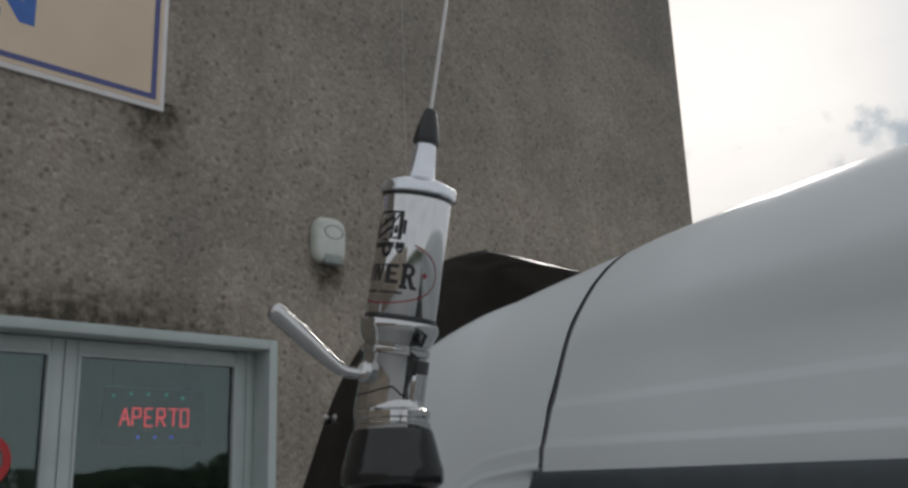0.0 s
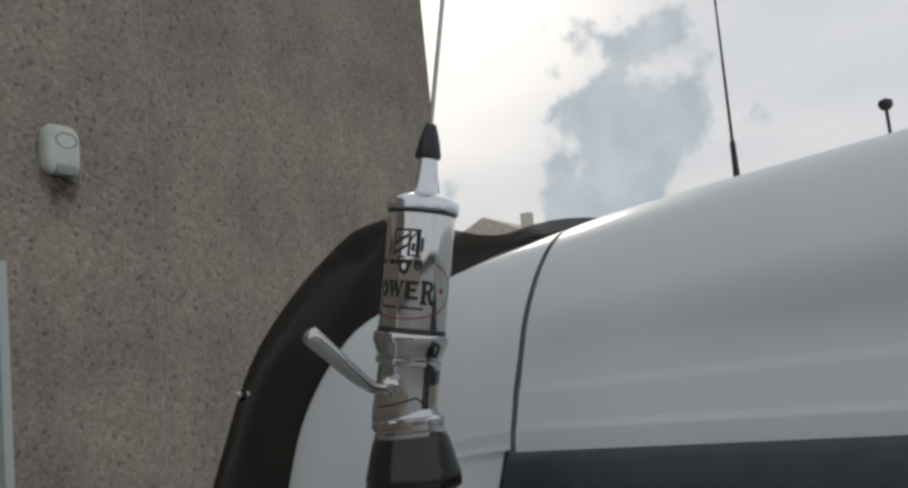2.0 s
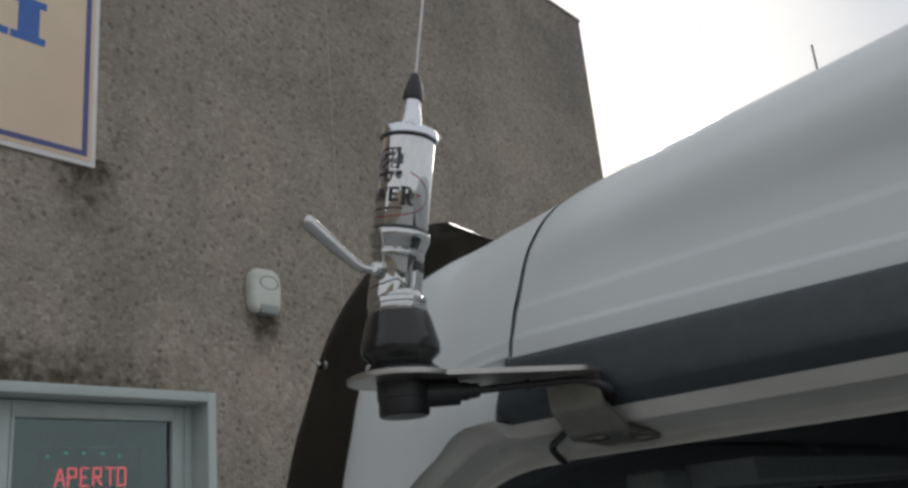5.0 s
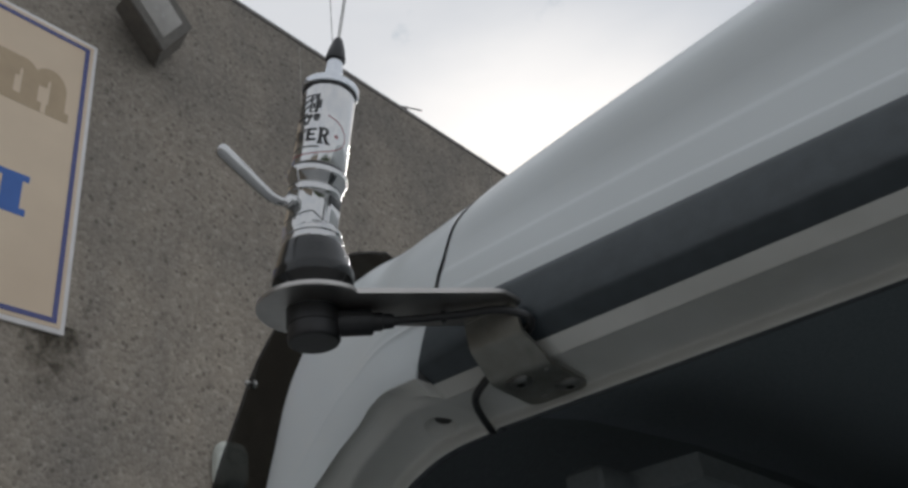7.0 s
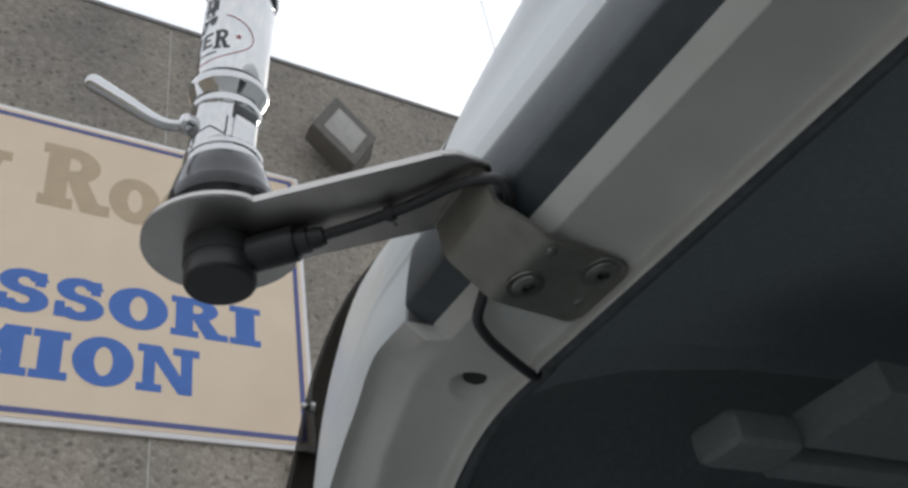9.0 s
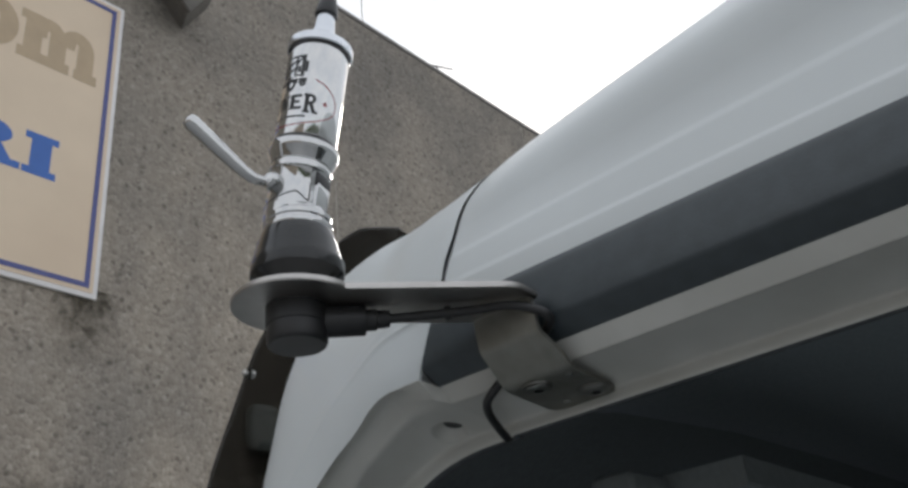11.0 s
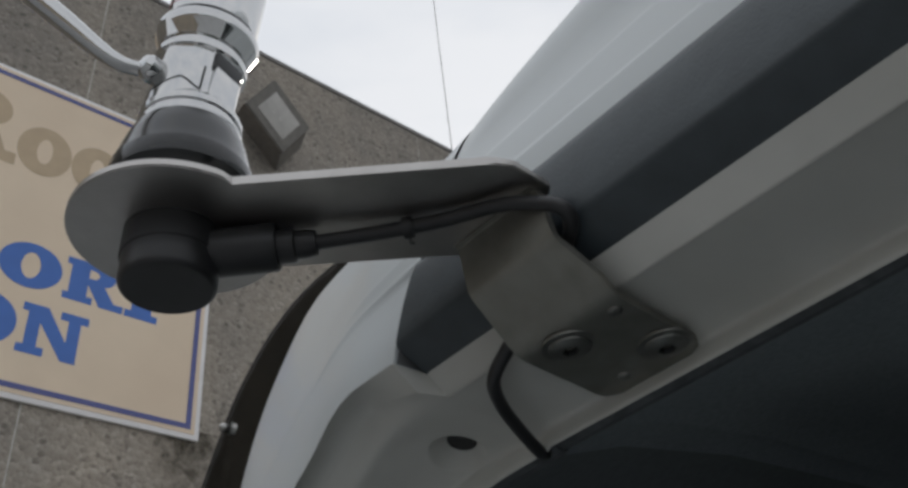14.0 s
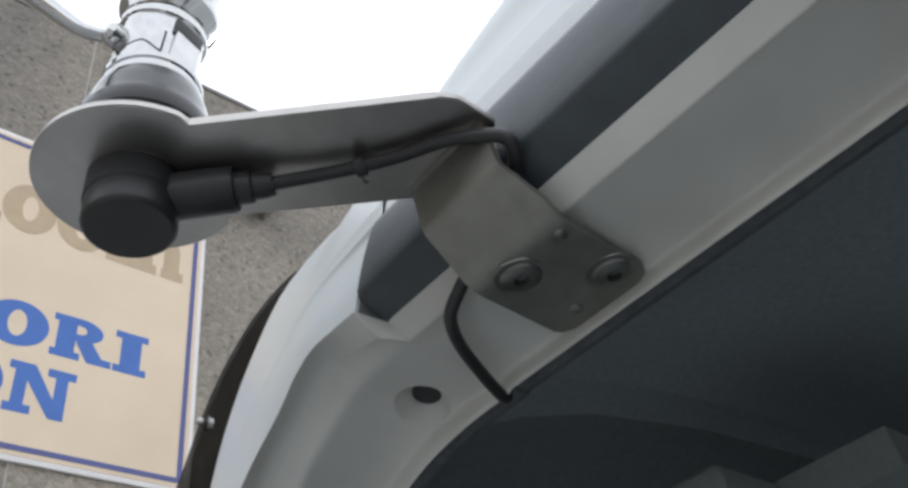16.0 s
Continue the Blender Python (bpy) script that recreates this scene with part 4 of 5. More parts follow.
EDGE_IN = [(0.050, 2.0915), (0.075, 2.0905), (0.098, 2.0870), (0.118, 2.0805), (0.136, 2.0710), (0.150, 2.0560), (0.166, 2.0350), (0.184, 1.9950), (0.200, 1.9400), (0.222, 1.8200)]


def softened(i, e):
    """point i of the side with its two ledges fading out as e goes to 0"""
    x, z = SIDE[i]
    if 1 <= i <= 8:
        t = (z - SIDE[0][1]) / (SIDE[9][1] - SIDE[0][1])
        x += (1 - e) * (SIDE[0][0] + (SIDE[9][0] - SIDE[0][0]) * t ** 1.35 - x)
    return x, z


GAP_SWELL = 0.0058


def swollen(i, e, amount):
    """point i of the side, pushed outwards above the ledges"""
    x, z = softened(i, e)
    a, b = SIDE[max(i - 1, 0)], SIDE[min(i + 1, len(SIDE) - 1)]
    n = Vector((-(b[1] - a[1]), b[0] - a[0])).normalized()
    w = max(0.0, min(1.0, (z - 2.199) / 0.045))
    k = amount * w * w * (3 - 2 * w) - 0.45 * GAP_SWELL * max(0.0, min(1.0, (z - 2.268) / 0.03))
    return x + n.x * k, z + n.y * k


SEAM_SIDE = [swollen(i, 0.30, GAP_SWELL) for i in range(len(SIDE))]
PLAIN_SIDE = [softened(i, 0.30) for i in range(len(SIDE))]
# the front corner's own two ledges sit lower
FRONT_SIDE = [(-0.0160, 2.1605), (-0.0160, 2.1620), (-0.0147, 2.1642), (-0.0145, 2.1652), (-0.0141, 2.1714), (-0.0140, 2.1724), (-0.0126, 2.1746), (-0.0122, 2.1758), (-0.0070, 2.1950)]


def gap_lean(z):
    """how far the panel gap leans back with height"""
    return -0.0025 - 0.0095 * max(0.0, min(1.0, (z - 2.165) / 0.135))


def roof_point(i, y):
    """point i of the roof's cross-section, which swells behind the panel gap"""
    d = min(SEAM_Y - y, 0.6)
    x, z = swollen(i, 1 - 0.70 * math.exp(-(SEAM_Y - y) / 0.10), GAP_SWELL + (0.009 - GAP_SWELL) * (1 - math.exp(-d / 0.03)) + 0.075 * d)
    lift = 0.030 * d * max(0.0, min(1.0, (z - 2.181) / 0.02))
    return (x, y + gap_lean(z) * max(0.0, 1 - d / 0.12), z + lift)


def mirrored(rows):
    return [[(2 * VAN_MID - p[0], p[1], p[2]) for p in r] for r in rows]


def make_van():
    v = thing("van", "white van with black trim over its door opening", "van", (VAN_MID, -0.6, 0))
    inv = Matrix.Translation((-VAN_MID, 0.6, 0))

    W = 2 * VAN_MID

    def vpart(name, bm, mat, parent=None, label="", smooth=35):
        bmesh.ops.transform(bm, matrix=inv, verts=bm.verts[:])
        return part(name, bm, mat, parent or v, label, smooth)

    # roof and side above the door, both halves
    ys = [BACK_Y + (-0.25 - BACK_Y) * k / 10 for k in range(10)] + [-0.25 + (0.0520 + 0.25) * k / 30 for k in range(31)]
    rows = [[roof_point(i, y) for i in range(len(SIDE))] for y in ys]
    bm = sheet(rows)
    sheet([r[::-1] for r in mirrored(rows)], bm)
    bmesh.ops.remove_doubles(bm, verts=bm.verts[:], dist=0.0004)
    bmesh.ops.recalc_face_normals(bm, faces=bm.faces[:])
    vpart("roof_panel", bm, PAINT, smooth=85)

    # rounded front corner that falls into the windscreen pillar
    lower = smooth_path(EDGE_OUT, 45)
    upper = smooth_path([(0.106, 0.0553, 2.3040), (0.097, 0.095, 2.2930), (0.075, 0.127, 2.2805), (0.050, 0.154, 2.2675), (0.035, 0.190, 2.2485), (0.029, 0.218, 2.2180), (0.025, 0.239, 2.1820), (0.024, 0.253, 2.1410), (0.024, 0.271, 2.0800), (0.027, 0.279, 2.0000), (0.030, 0.309, 1.8600)], 45)
    lower[0].y = upper[0].y = 0.0557
    rows = []
    for k, (a, b) in enumerate(zip(lower, upper)):
        fade = max(0.0, 1 - k / 6)
        # the lower part flares out to the crease
        reach = 0.24 + 0.10 * min(1.0, k / 12)
        below = [(-0.0155, 2.1175 + 0.1865 * f) for f in (0.0, 0.05, 0.10, 0.15, 0.20, 0.2255)]
        r = []
        full = max(0.0, 1 - k / 16)
        top = [(p[0] + (t[0] - p[0]) * full, p[1] + (t[1] - p[1]) * full) for p, t in zip(PLAIN_SIDE[9:ROOF_FROM + 1], SEAM_SIDE[9:ROOF_FROM + 1])]
        for x, z in below + FRONT_SIDE + top:
            u, f = max(0.0, (x + 0.016) / (0.106 + 0.016)), (z - 2.1175) / (2.3040 - 2.1175)
            q = a.lerp(b, f)
            g = max(0.0, 1 - f / reach)
            # the face flattens towards the front
            u += 0.42 * min(1.0, max(0.0, (k - 5) / 12)) * max(0.0, max(0.0, (f - 0.23) / 0.77) - u)
            flare = (a.x + 0.0155) * g * g * (3 - 2 * g)
            r.append((-0.0155 + u * (b.x + 0.0155) + flare, q.y + gap_lean(z) * fade + (fade * (0.0045 + 0.0083 * (1 - f / 0.23)) if f < 0.23 else 0.0), q.z))
        # turns in towards the glass
        lx, ly, lz = r[-1]
        r += [(lx + 0.018, ly + 0.002, lz + 0.0005), (lx + 0.042, ly - 0.002, lz - 0.003), (lx + 0.072, ly - 0.010, lz - 0.014)]
        rows.append(r)
    # end wall behind the ear that closes off the trim
    rows.insert(0, [(-0.0090, p[1] - 0.0003, p[2]) for p in rows[0][:7]] + rows[0][7:])
    for half in (rows, [r[::-1] for r in mirrored(rows)]):
        bm = sheet(half)
        bmesh.ops.remove_doubles(bm, verts=bm.verts[:], dist=0.00005)
        bmesh.ops.recalc_face_normals(bm, faces=bm.faces[:])
        vpart("front_panel", bm, PAINT, smooth=60)
    # dark strip over the end wall beside the trim, painted as the gap's shade
    a, b = rows[1][:6], [(-0.0060, p[1], p[2]) for p in rows[1][:6]]
    bm = sheet([[(p[0] + 0.0011, p[1] - 0.0007, p[2]) for p in a], [(p[0], p[1] - 0.0012, p[2]) for p in b]])
    vpart("trim_gap_shade", bm, SEAM)
    # roof's leading edge above the windscreen
    rows = [[(x, y, z - drop) for x, z in SEAM_SIDE[ROOF_FROM:]] for y, drop in ((0.0430, 0.0), (0.075, 0.0035), (0.095, 0.0085), (0.120, 0.017), (0.145, 0.030), (0.170, 0.052), (0.190, 0.085), (0.200, 0.120))]
    bm = sheet(rows)
    sheet([r[::-1] for r in mirrored(rows)], bm)
    bmesh.ops.remove_doubles(bm, verts=bm.verts[:], dist=0.0003)
    bmesh.ops.recalc_face_normals(bm, faces=bm.faces[:])
    vpart("roof_header", bm, PAINT, smooth=40)

    # dark filler in the panel gap, a little sunk
    bm = sheet([[(x + 0.0022, y + gap_lean(z), z - 0.0014) for x, z in SEAM_SIDE] for y in (0.0500, 0.0572)])
    vpart("panel_gap", bm, SEAM)

    # black trim over the door, with its blunt end
    prof = [(-0.0165, 2.1618), (-0.0184, 2.1600), (-0.0197, 2.1560), (-0.0210, 2.1500), (-0.0221, 2.1430), (-0.0229, 2.1350), (-0.0233, 2.1285), (-0.0230, 2.1268), (-0.0222, 2.1256), (-0.0110, 2.1172), (-0.0040, 2.1172), (-0.0040, 2.1605)]
    bm = slab([(x, BACK_Y, z) for x, z in prof], (0, 0.0572 - BACK_Y, 0))
    for q in bm.verts:
        if q.co.y > 0:
            low = max(0.0, min(1.0, (2.160 - q.co.z) / 0.038))
            q.co.y += (0.0048 + 0.0030 * (-0.010 - q.co.x) / 0.013) * low - 0.0030 * (1 - low)
    bmesh.ops.bevel(bm, geom=[e for e in bm.edges if abs(e.verts[0].co.y - e.verts[1].co.y) < 0.01], offset=0.0008, segments=2, affect="EDGES")
    vpart("door_trim", bm, TRIM, label="black plastic trim over the door")

    # door frame: straight head, then the rounded front corner down the pillar
    n = 80
    out_c = [Vector(EAR)] + smooth_path(EDGE_OUT, n)
    in_c = [Vector((0.0360, 0.0480, 2.0917))] + smooth_path([(0.0360, y, z) for y, z in EDGE_IN], n)
    outer = [Vector((-0.0110, BACK_Y + (0.0590 - BACK_Y) * k / 12, 2.1172)) for k in range(13)] + out_c
    inner = [Vector((0.0360, BACK_Y + (0.0460 - BACK_Y) * k / 12, 2.0930)) for k in range(13)] + in_c
    rows = []
    last = Vector((0.4, 0, 0.9))
    for i, (a, b) in enumerate(zip(outer, inner)):
        c = min(1.0, max(0.0, (i - 14) / 13))         # 0 on the head, 1 in the corner
        head = [(0.0, 0.0), (0.05, -0.0020), (0.10, -0.0036), (0.15, -0.0052), (0.175, -0.0061), (0.19, -0.0065), (0.205, -0.0062), (0.24, -0.0055), (0.30, -0.0046), (0.36, -0.0036), (0.42, -0.0026), (0.55, -0.0004), (0.74, 0.0028), (0.86, 0.0046), (0.90, 0.0050), (0.925, 0.0050), (0.940, 0.0041), (0.952, 0.0018), (0.965, -0.0005), (0.978, -0.0017), (0.990, -0.0019), (1.0, -0.0012)]
        corner = [(0.0, 0.0), (0.05, 0.0034), (0.10, 0.0056), (0.15, 0.0064), (0.20, 0.0056), (0.25, 0.0036), (0.29, 0.0016), (0.32, 0.0004), (0.35, 0.0000), (0.38, 0.0002), (0.42, 0.0014), (0.50, 0.0032), (0.62, 0.0053), (0.74, 0.0068), (0.86, 0.0078), (0.90, 0.0078), (0.925, 0.0074), (0.940, 0.0058), (0.952, 0.0030), (0.965, 0.0002), (0.978, -0.0016), (0.990, -0.0019), (1.0, -0.0012)]
        ws = sorted({w for w, h in head + corner})
        rails = [(w, (1 - c) * lerp_list(head, w) + c * lerp_list(corner, w)) for w in ws]
        along_dir = (inner[min(i + 1, len(inner) - 1)] - inner[max(i - 1, 0)]).normalized()
        inward = (b - a).normalized()
        up = along_dir.cross(inward).normalized()
        if up.dot(last) < 0:
            up = -up
        last = up
        rows.append([a.lerp(b, w) + up * h for w, h in rails] + [b + up * 0.012 + inward * 0.002])
    bm = sheet(rows)
    # pressed dimple round the drain hole
    spot = Vector((0.0225, 0.0850, 2.1005))
    for k in range(3):
        edges = {e for f in bm.faces if (f.calc_center_median() - spot).length < 0.022 for e in f.edges}
        bmesh.ops.subdivide_edges(bm, edges=list(edges), cuts=1, use_grid_fill=True)
    bm.normal_update()
    f = min(bm.faces, key=lambda f: (f.calc_center_median() - spot).length)
    up = f.normal if f.normal.z > 0 else -f.normal
    spot = f.calc_center_median()
    for q in bm.verts:
        r = (q.co - spot - up * (q.co - spot).dot(up)).length / 0.0118
        if r < 1:
            q.co += up * (0.0072 * min(1.0, 1.8 * (1 - r)))
    bmesh.ops.recalc_face_normals(bm, faces=bm.faces[:])
    vpart("door_frame", bm, FRAME_PAINT, label="white painted door frame with road film", smooth=50)
    m = Matrix.Translation(spot + up * 0.0060 + Vector((0.0, -0.0015, 0.0))) @ Vector((0, 0, -1)).rotation_difference(-up).to_matrix().to_4x4()
    vpart("drain_hole", turned([(0.0, -0.0007), (0.0062, -0.0009), (0.0062, 0.0003), (0.0, 0.0003)], 24, m), RUBBER, label="dark drain hole")

    # rubber weather strip and headliner
    seal = [Vector((0.0420, p.y, p.z + 0.0045)) for p in inner]
    vpart("door_seal", tube(seal, 0.0052, 10), SEAL)
    rails = [(0.044, 0.006), (0.060, 0.016), (0.090, 0.030), (0.15, 0.050), (0.26, 0.070), (0.50, 0.090), (0.80, 0.098), (VAN_MID, 0.100)]
    rows = []
    for i, q in enumerate(inner):
        t = inner[min(i + 1, len(inner) - 1)] - inner[max(i - 1, 0)]
        out = Vector((0, -t.z, t.y)).normalized()
        rows.append([(x, q.y + out.y * h, q.z + out.z * h) for x, h in rails])
    # lining ahead of the cut is coloured darker, as the cab's shade
    cut = next(i for i, q in enumerate(inner) if q.y > 0.086)
    for name, some, mat in (("headliner", rows[:cut + 1], LINER), ("front_liner_shaded", rows[cut:], LINER_SHADE)):
        bm = sheet(some)
        sheet([r[::-1] for r in mirrored(some)], bm)
        bmesh.ops.remove_doubles(bm, verts=bm.verts[:], dist=0.0003)
        bmesh.ops.recalc_face_normals(bm, faces=bm.faces[:])
        vpart(name, bm, mat, smooth=80)
    # two unseen panels, added to shut out the bright view through the windscreen
    for x0, x1 in ((0.10, 1.00), (1.06, W - 0.10)):
        vpart("windscreen_block", boxed(x0, x1, 0.205, 0.222, 1.74, 2.13, bevel=0.006), LINER_SHADE, label="added dark panel closing off the windscreen head")
    # overhead storage shelf above the windscreen
    prof = [(-0.018, 2.068), (-0.016, 2.066), (0.041, 2.066), (0.043, 2.068), (0.044, 2.078), (0.053, 2.078), (0.054, 2.064), (0.057, 2.062), (0.071, 2.062), (0.074, 2.065), (0.074, 2.086), (-0.018, 2.086)]
    bm = slab([(0.205, y, z) for y, z in prof], (W - 0.41, 0, 0))
    bmesh.ops.recalc_face_normals(bm, faces=bm.faces[:])
    vpart("overhead_shelf", bm, SHELF, label="grey moulded storage shelf over the windscreen")
    for x0, x1 in ((0.150, 0.2045), (W - 0.2045, W - 0.150)):
        vpart("shelf_end_cap", boxed(x0, x1, 0.038, 0.073, 2.063, 2.085, bevel=0.008, seg=3), SHELF)

    # rest of the cab, plain
    vpart("rear_wall", boxed(0.0, W, BACK_Y - 0.04, BACK_Y, 0.45, 2.36), PAINT)
    vpart("far_side", boxed(W - 0.03, W + 0.010, BACK_Y, 0.25, 0.35, 2.17, bevel=0.01), PAINT)
    vpart("far_lining", boxed(W - 0.05, W - 0.032, BACK_Y + 0.02, 0.24, 0.50, 2.16, bevel=0.006), LINER)
    for name, x0, x1, mat in (("far_quarter", W - 0.020, W + 0.008, PAINT), ("far_quarter_lining", W - 0.044, W - 0.022, LINER)):
        bm = slab([(x0, y, z) for y, z in ((0.252, 0.36), (0.47, 0.36), (0.47, 1.20), (0.405, 1.50), (0.305, 1.90), (0.252, 2.12))], (x1 - x0, 0, 0))
        bmesh.ops.recalc_face_normals(bm, faces=bm.faces[:])
        vpart(name, bm, mat)
    vpart("rear_pillar", boxed(-0.012, 0.05, BACK_Y, BACK_Y + 0.30, 0.35, 2.0925, bevel=0.006), PAINT)
    vpart("sill", boxed(-0.01, 0.12, BACK_Y + 0.30, 0.30, 0.35, 0.50, bevel=0.01), PAINT)
    vpart("floor_pan", boxed(0.02, W - 0.03, BACK_Y, 0.95, 0.38, 0.45), LINER)
    # windscreen pillars below the rounded corner, scuttle and nose
    for s in (0, 1):
        a = [Vector((0.020, 0.262, 2.02)), Vector((0.015, 0.33, 1.72)), Vector((0.01, 0.47, 1.25)), Vector((0.01, 0.52, 1.05))]
        if s:
            a = [Vector((W - p.x, p.y, p.z)) for p in a]
        vpart("windscreen_pillar", tube(smooth_path(a, 16), 0.032, 12), PAINT)
    nose = slab([(0.0, 0.46, 1.20), (0.0, 0.72, 1.12), (0.0, 1.00, 1.00), (0.0, 1.11, 0.86), (0.0, 1.14, 0.62), (0.0, 1.10, 0.36), (0.0, 1.02, 0.28), (0.0, 0.46, 0.28)], (W, 0, 0))
    bmesh.ops.recalc_face_normals(nose, faces=nose.faces[:])
    bmesh.ops.bevel(nose, geom=nose.edges[:], offset=0.05, segments=3, affect="EDGES")
    vpart("nose", nose, PAINT)
    # load space behind the cab
    load = slab([(0.0, BACK_Y - 0.045, 0.32), (-0.014, BACK_Y - 0.045, 0.60), (-0.014, BACK_Y - 0.045, 1.45), (0.010, BACK_Y - 0.045, 2.20), (0.055, BACK_Y - 0.045, 2.34), (0.16, BACK_Y - 0.045, 2.39), (0.55, BACK_Y - 0.045, 2.42),
                 (W - 0.55, BACK_Y - 0.045, 2.42), (W - 0.16, BACK_Y - 0.045, 2.39), (W - 0.055, BACK_Y - 0.045, 2.34), (W - 0.010, BACK_Y - 0.045, 2.20), (W + 0.014, BACK_Y - 0.045, 1.45), (W + 0.014, BACK_Y - 0.045, 0.60), (W, BACK_Y - 0.045, 0.32)], (0, -2.75, 0))
    bmesh.ops.recalc_face_normals(load, faces=load.faces[:])
    vpart("load_body", load, PAINT, smooth=40)
    for x0, x1 in ((0.10, VAN_MID - 0.004), (VAN_MID + 0.004, W - 0.10)):
        vpart("rear_door", boxed(x0, x1, BACK_Y - 2.83, BACK_Y - 2.797, 0.55, 2.28, bevel=0.012), PAINT)
    vpart("rear_bumper", boxed(0.02, W - 0.02, BACK_Y - 2.90, BACK_Y - 2.797, 0.34, 0.52, bevel=0.03, seg=3), TRIM)
    vpart("dashboard", boxed(0.06, W - 0.06, 0.10, 0.50, 0.75, 1.12, bevel=0.05, seg=3), LINER)
    glass = sheet([[(0.06 + (W - 0.12) * k / 10, y, z) for k in range(11)] for y, z in ((0.235, 2.17), (0.30, 1.90), (0.40, 1.50), (0.50, 1.16))])
    g = vpart("windscreen", glass, GLASS)
    g.visible_shadow = False
    # wheels
    tyre = [(0.19, -0.10), (0.30, -0.105), (0.335, -0.08), (0.345, 0.0), (0.335, 0.08), (0.30, 0.105), (0.19, 0.10)]
    for x in (0.14, W - 0.14):
        for y in (0.72, -3.35):
            m = Matrix.Translation((x, y, 0.345)) @ Matrix.Rotation(radians(90), 4, "Y")
            w = vpart("wheel", turned(tyre, 40, m), RUBBER)
            part("rim", turned([(0, -0.06), (0.12, -0.05), (0.19, -0.095), (0.19, 0.095), (0.12, 0.05), (0, 0.06)], 32, inv @ m), STEEL, w)
    return v, vpart


van, van_part = make_van()


def make_visor():
    """smoked sun visor across the windscreen head"""
    edge = smooth_path([(0.137, 0.2198, 2.3452), (0.112, 0.2225, 2.3382), (0.085, 0.2285, 2.3250), (0.0525, 0.2560, 2.2850), (0.0355, 0.2890, 2.2360), (0.0247, 0.3135, 2.1730), (0.0145, 0.3305, 2.1110), (0.003, 0.361, 1.9700), (0.000, 0.376, 1.8600)], 42)

    def crest(x):
        return lerp_list([(0.0, 2.3460), (0.133, 2.3460), (0.155, 2.3502), (0.19, 2.354), (0.31, 2.3585), (0.43, 2.360), (0.50, 2.367), (0.58, 2.384), (0.72, 2.408), (0.90, 2.427), (1.03, 2.432)], x)

    rows = []
    us = [0.0, 0.004, 0.012, 0.025, 0.05, 0.08, 0.12, 0.17, 0.23, 0.30, 0.36, 0.42, 0.48, 0.54, 0.61, 0.70, 0.80, 0.90, 1.0]
    for u in us:
        r = []
        for e in edge:
            x = e.x + (VAN_MID - e.x) * u
            d = x - e.x
            r.append((x, e.y + 0.026 * (1 - math.exp(-d / 0.07)) + 0.03 * u * (2 - u), e.z + crest(x) - 2.3460))
        rows.append(r)
    rows += mirrored(rows[:-1])[::-1]
    bm = sheet(rows)
    bmesh.ops.recalc_face_normals(bm, faces=bm.faces[:])
    bmesh.ops.solidify(bm, geom=bm.faces[:], thickness=0.004)
    vis = van_part("sun_visor", bm, ACRYLIC, label="smoked brown acrylic sun visor", smooth=50)
    inv = Matrix.Translation((-VAN_MID, 0.6, 0))
    # fixing bolt at the edge and its clip to the pillar
    m = inv @ along((0.0380, 0.2995, 2.2085), (0.0230, 0.3030, 2.2095))
    bolt = part("bolt", turned([(0, 0.0), (0.0036, 0.0), (0.0036, 0.003), (0.0026, 0.004), (0.0026, 0.009), (0.0016, 0.010), (0, 0.0105)], 12, m), STEEL, vis, "small fixing bolt")
    part("bolt_washer", turned([(0.0026, 0.0030), (0.0048, 0.0030), (0.0048, 0.0041), (0.0026, 0.0041)], 24, m), BOLT, bolt, "dark steel washer")


make_visor()


def make_roof_aerials():
    a = [Vector((0.94, 0.046, 2.375)), Vector((0.94, 0.0445, 2.516)), Vector((0.94, 0.040, 2.776))]
    van_part("radio_aerial", tube([a[1], a[2]], [0.0026, 0.0016], 8), PLASTIC, label="thin black radio aerial")
    van_part("aerial_base", tube([a[0], a[0].lerp(a[1], 0.55), a[1]], [0.006, 0.0055, 0.0042], 12), RUBBER)
    p, q = Vector((1.20, -0.181, 2.39)), Vector((1.20, -0.181, 2.582))
    van_part("mushroom_stalk", tube([p, q], 0.003, 8), PLASTIC)
    van_part("mushroom_head", turned([(0, -0.012), (0.008, -0.010), (0.0125, -0.002), (0.011, 0.006), (0, 0.011)], 20, Matrix.Translation(q)), RUBBER, label="small black mushroom aerial head")


make_roof_aerials()


# ---------------------------------------------------------------- bracket
DISC = Vector((-0.1118, 0.0640, 0.0))
DISC_R = 0.0350


def plate_z(x, y):
    """top of the arm, which rises slightly towards the disc"""
    s = (x + 0.030) * -0.735 + (y - 0.0) * 0.678
    return 2.1400 + 0.045 * max(0.0, min(s, 0.12))


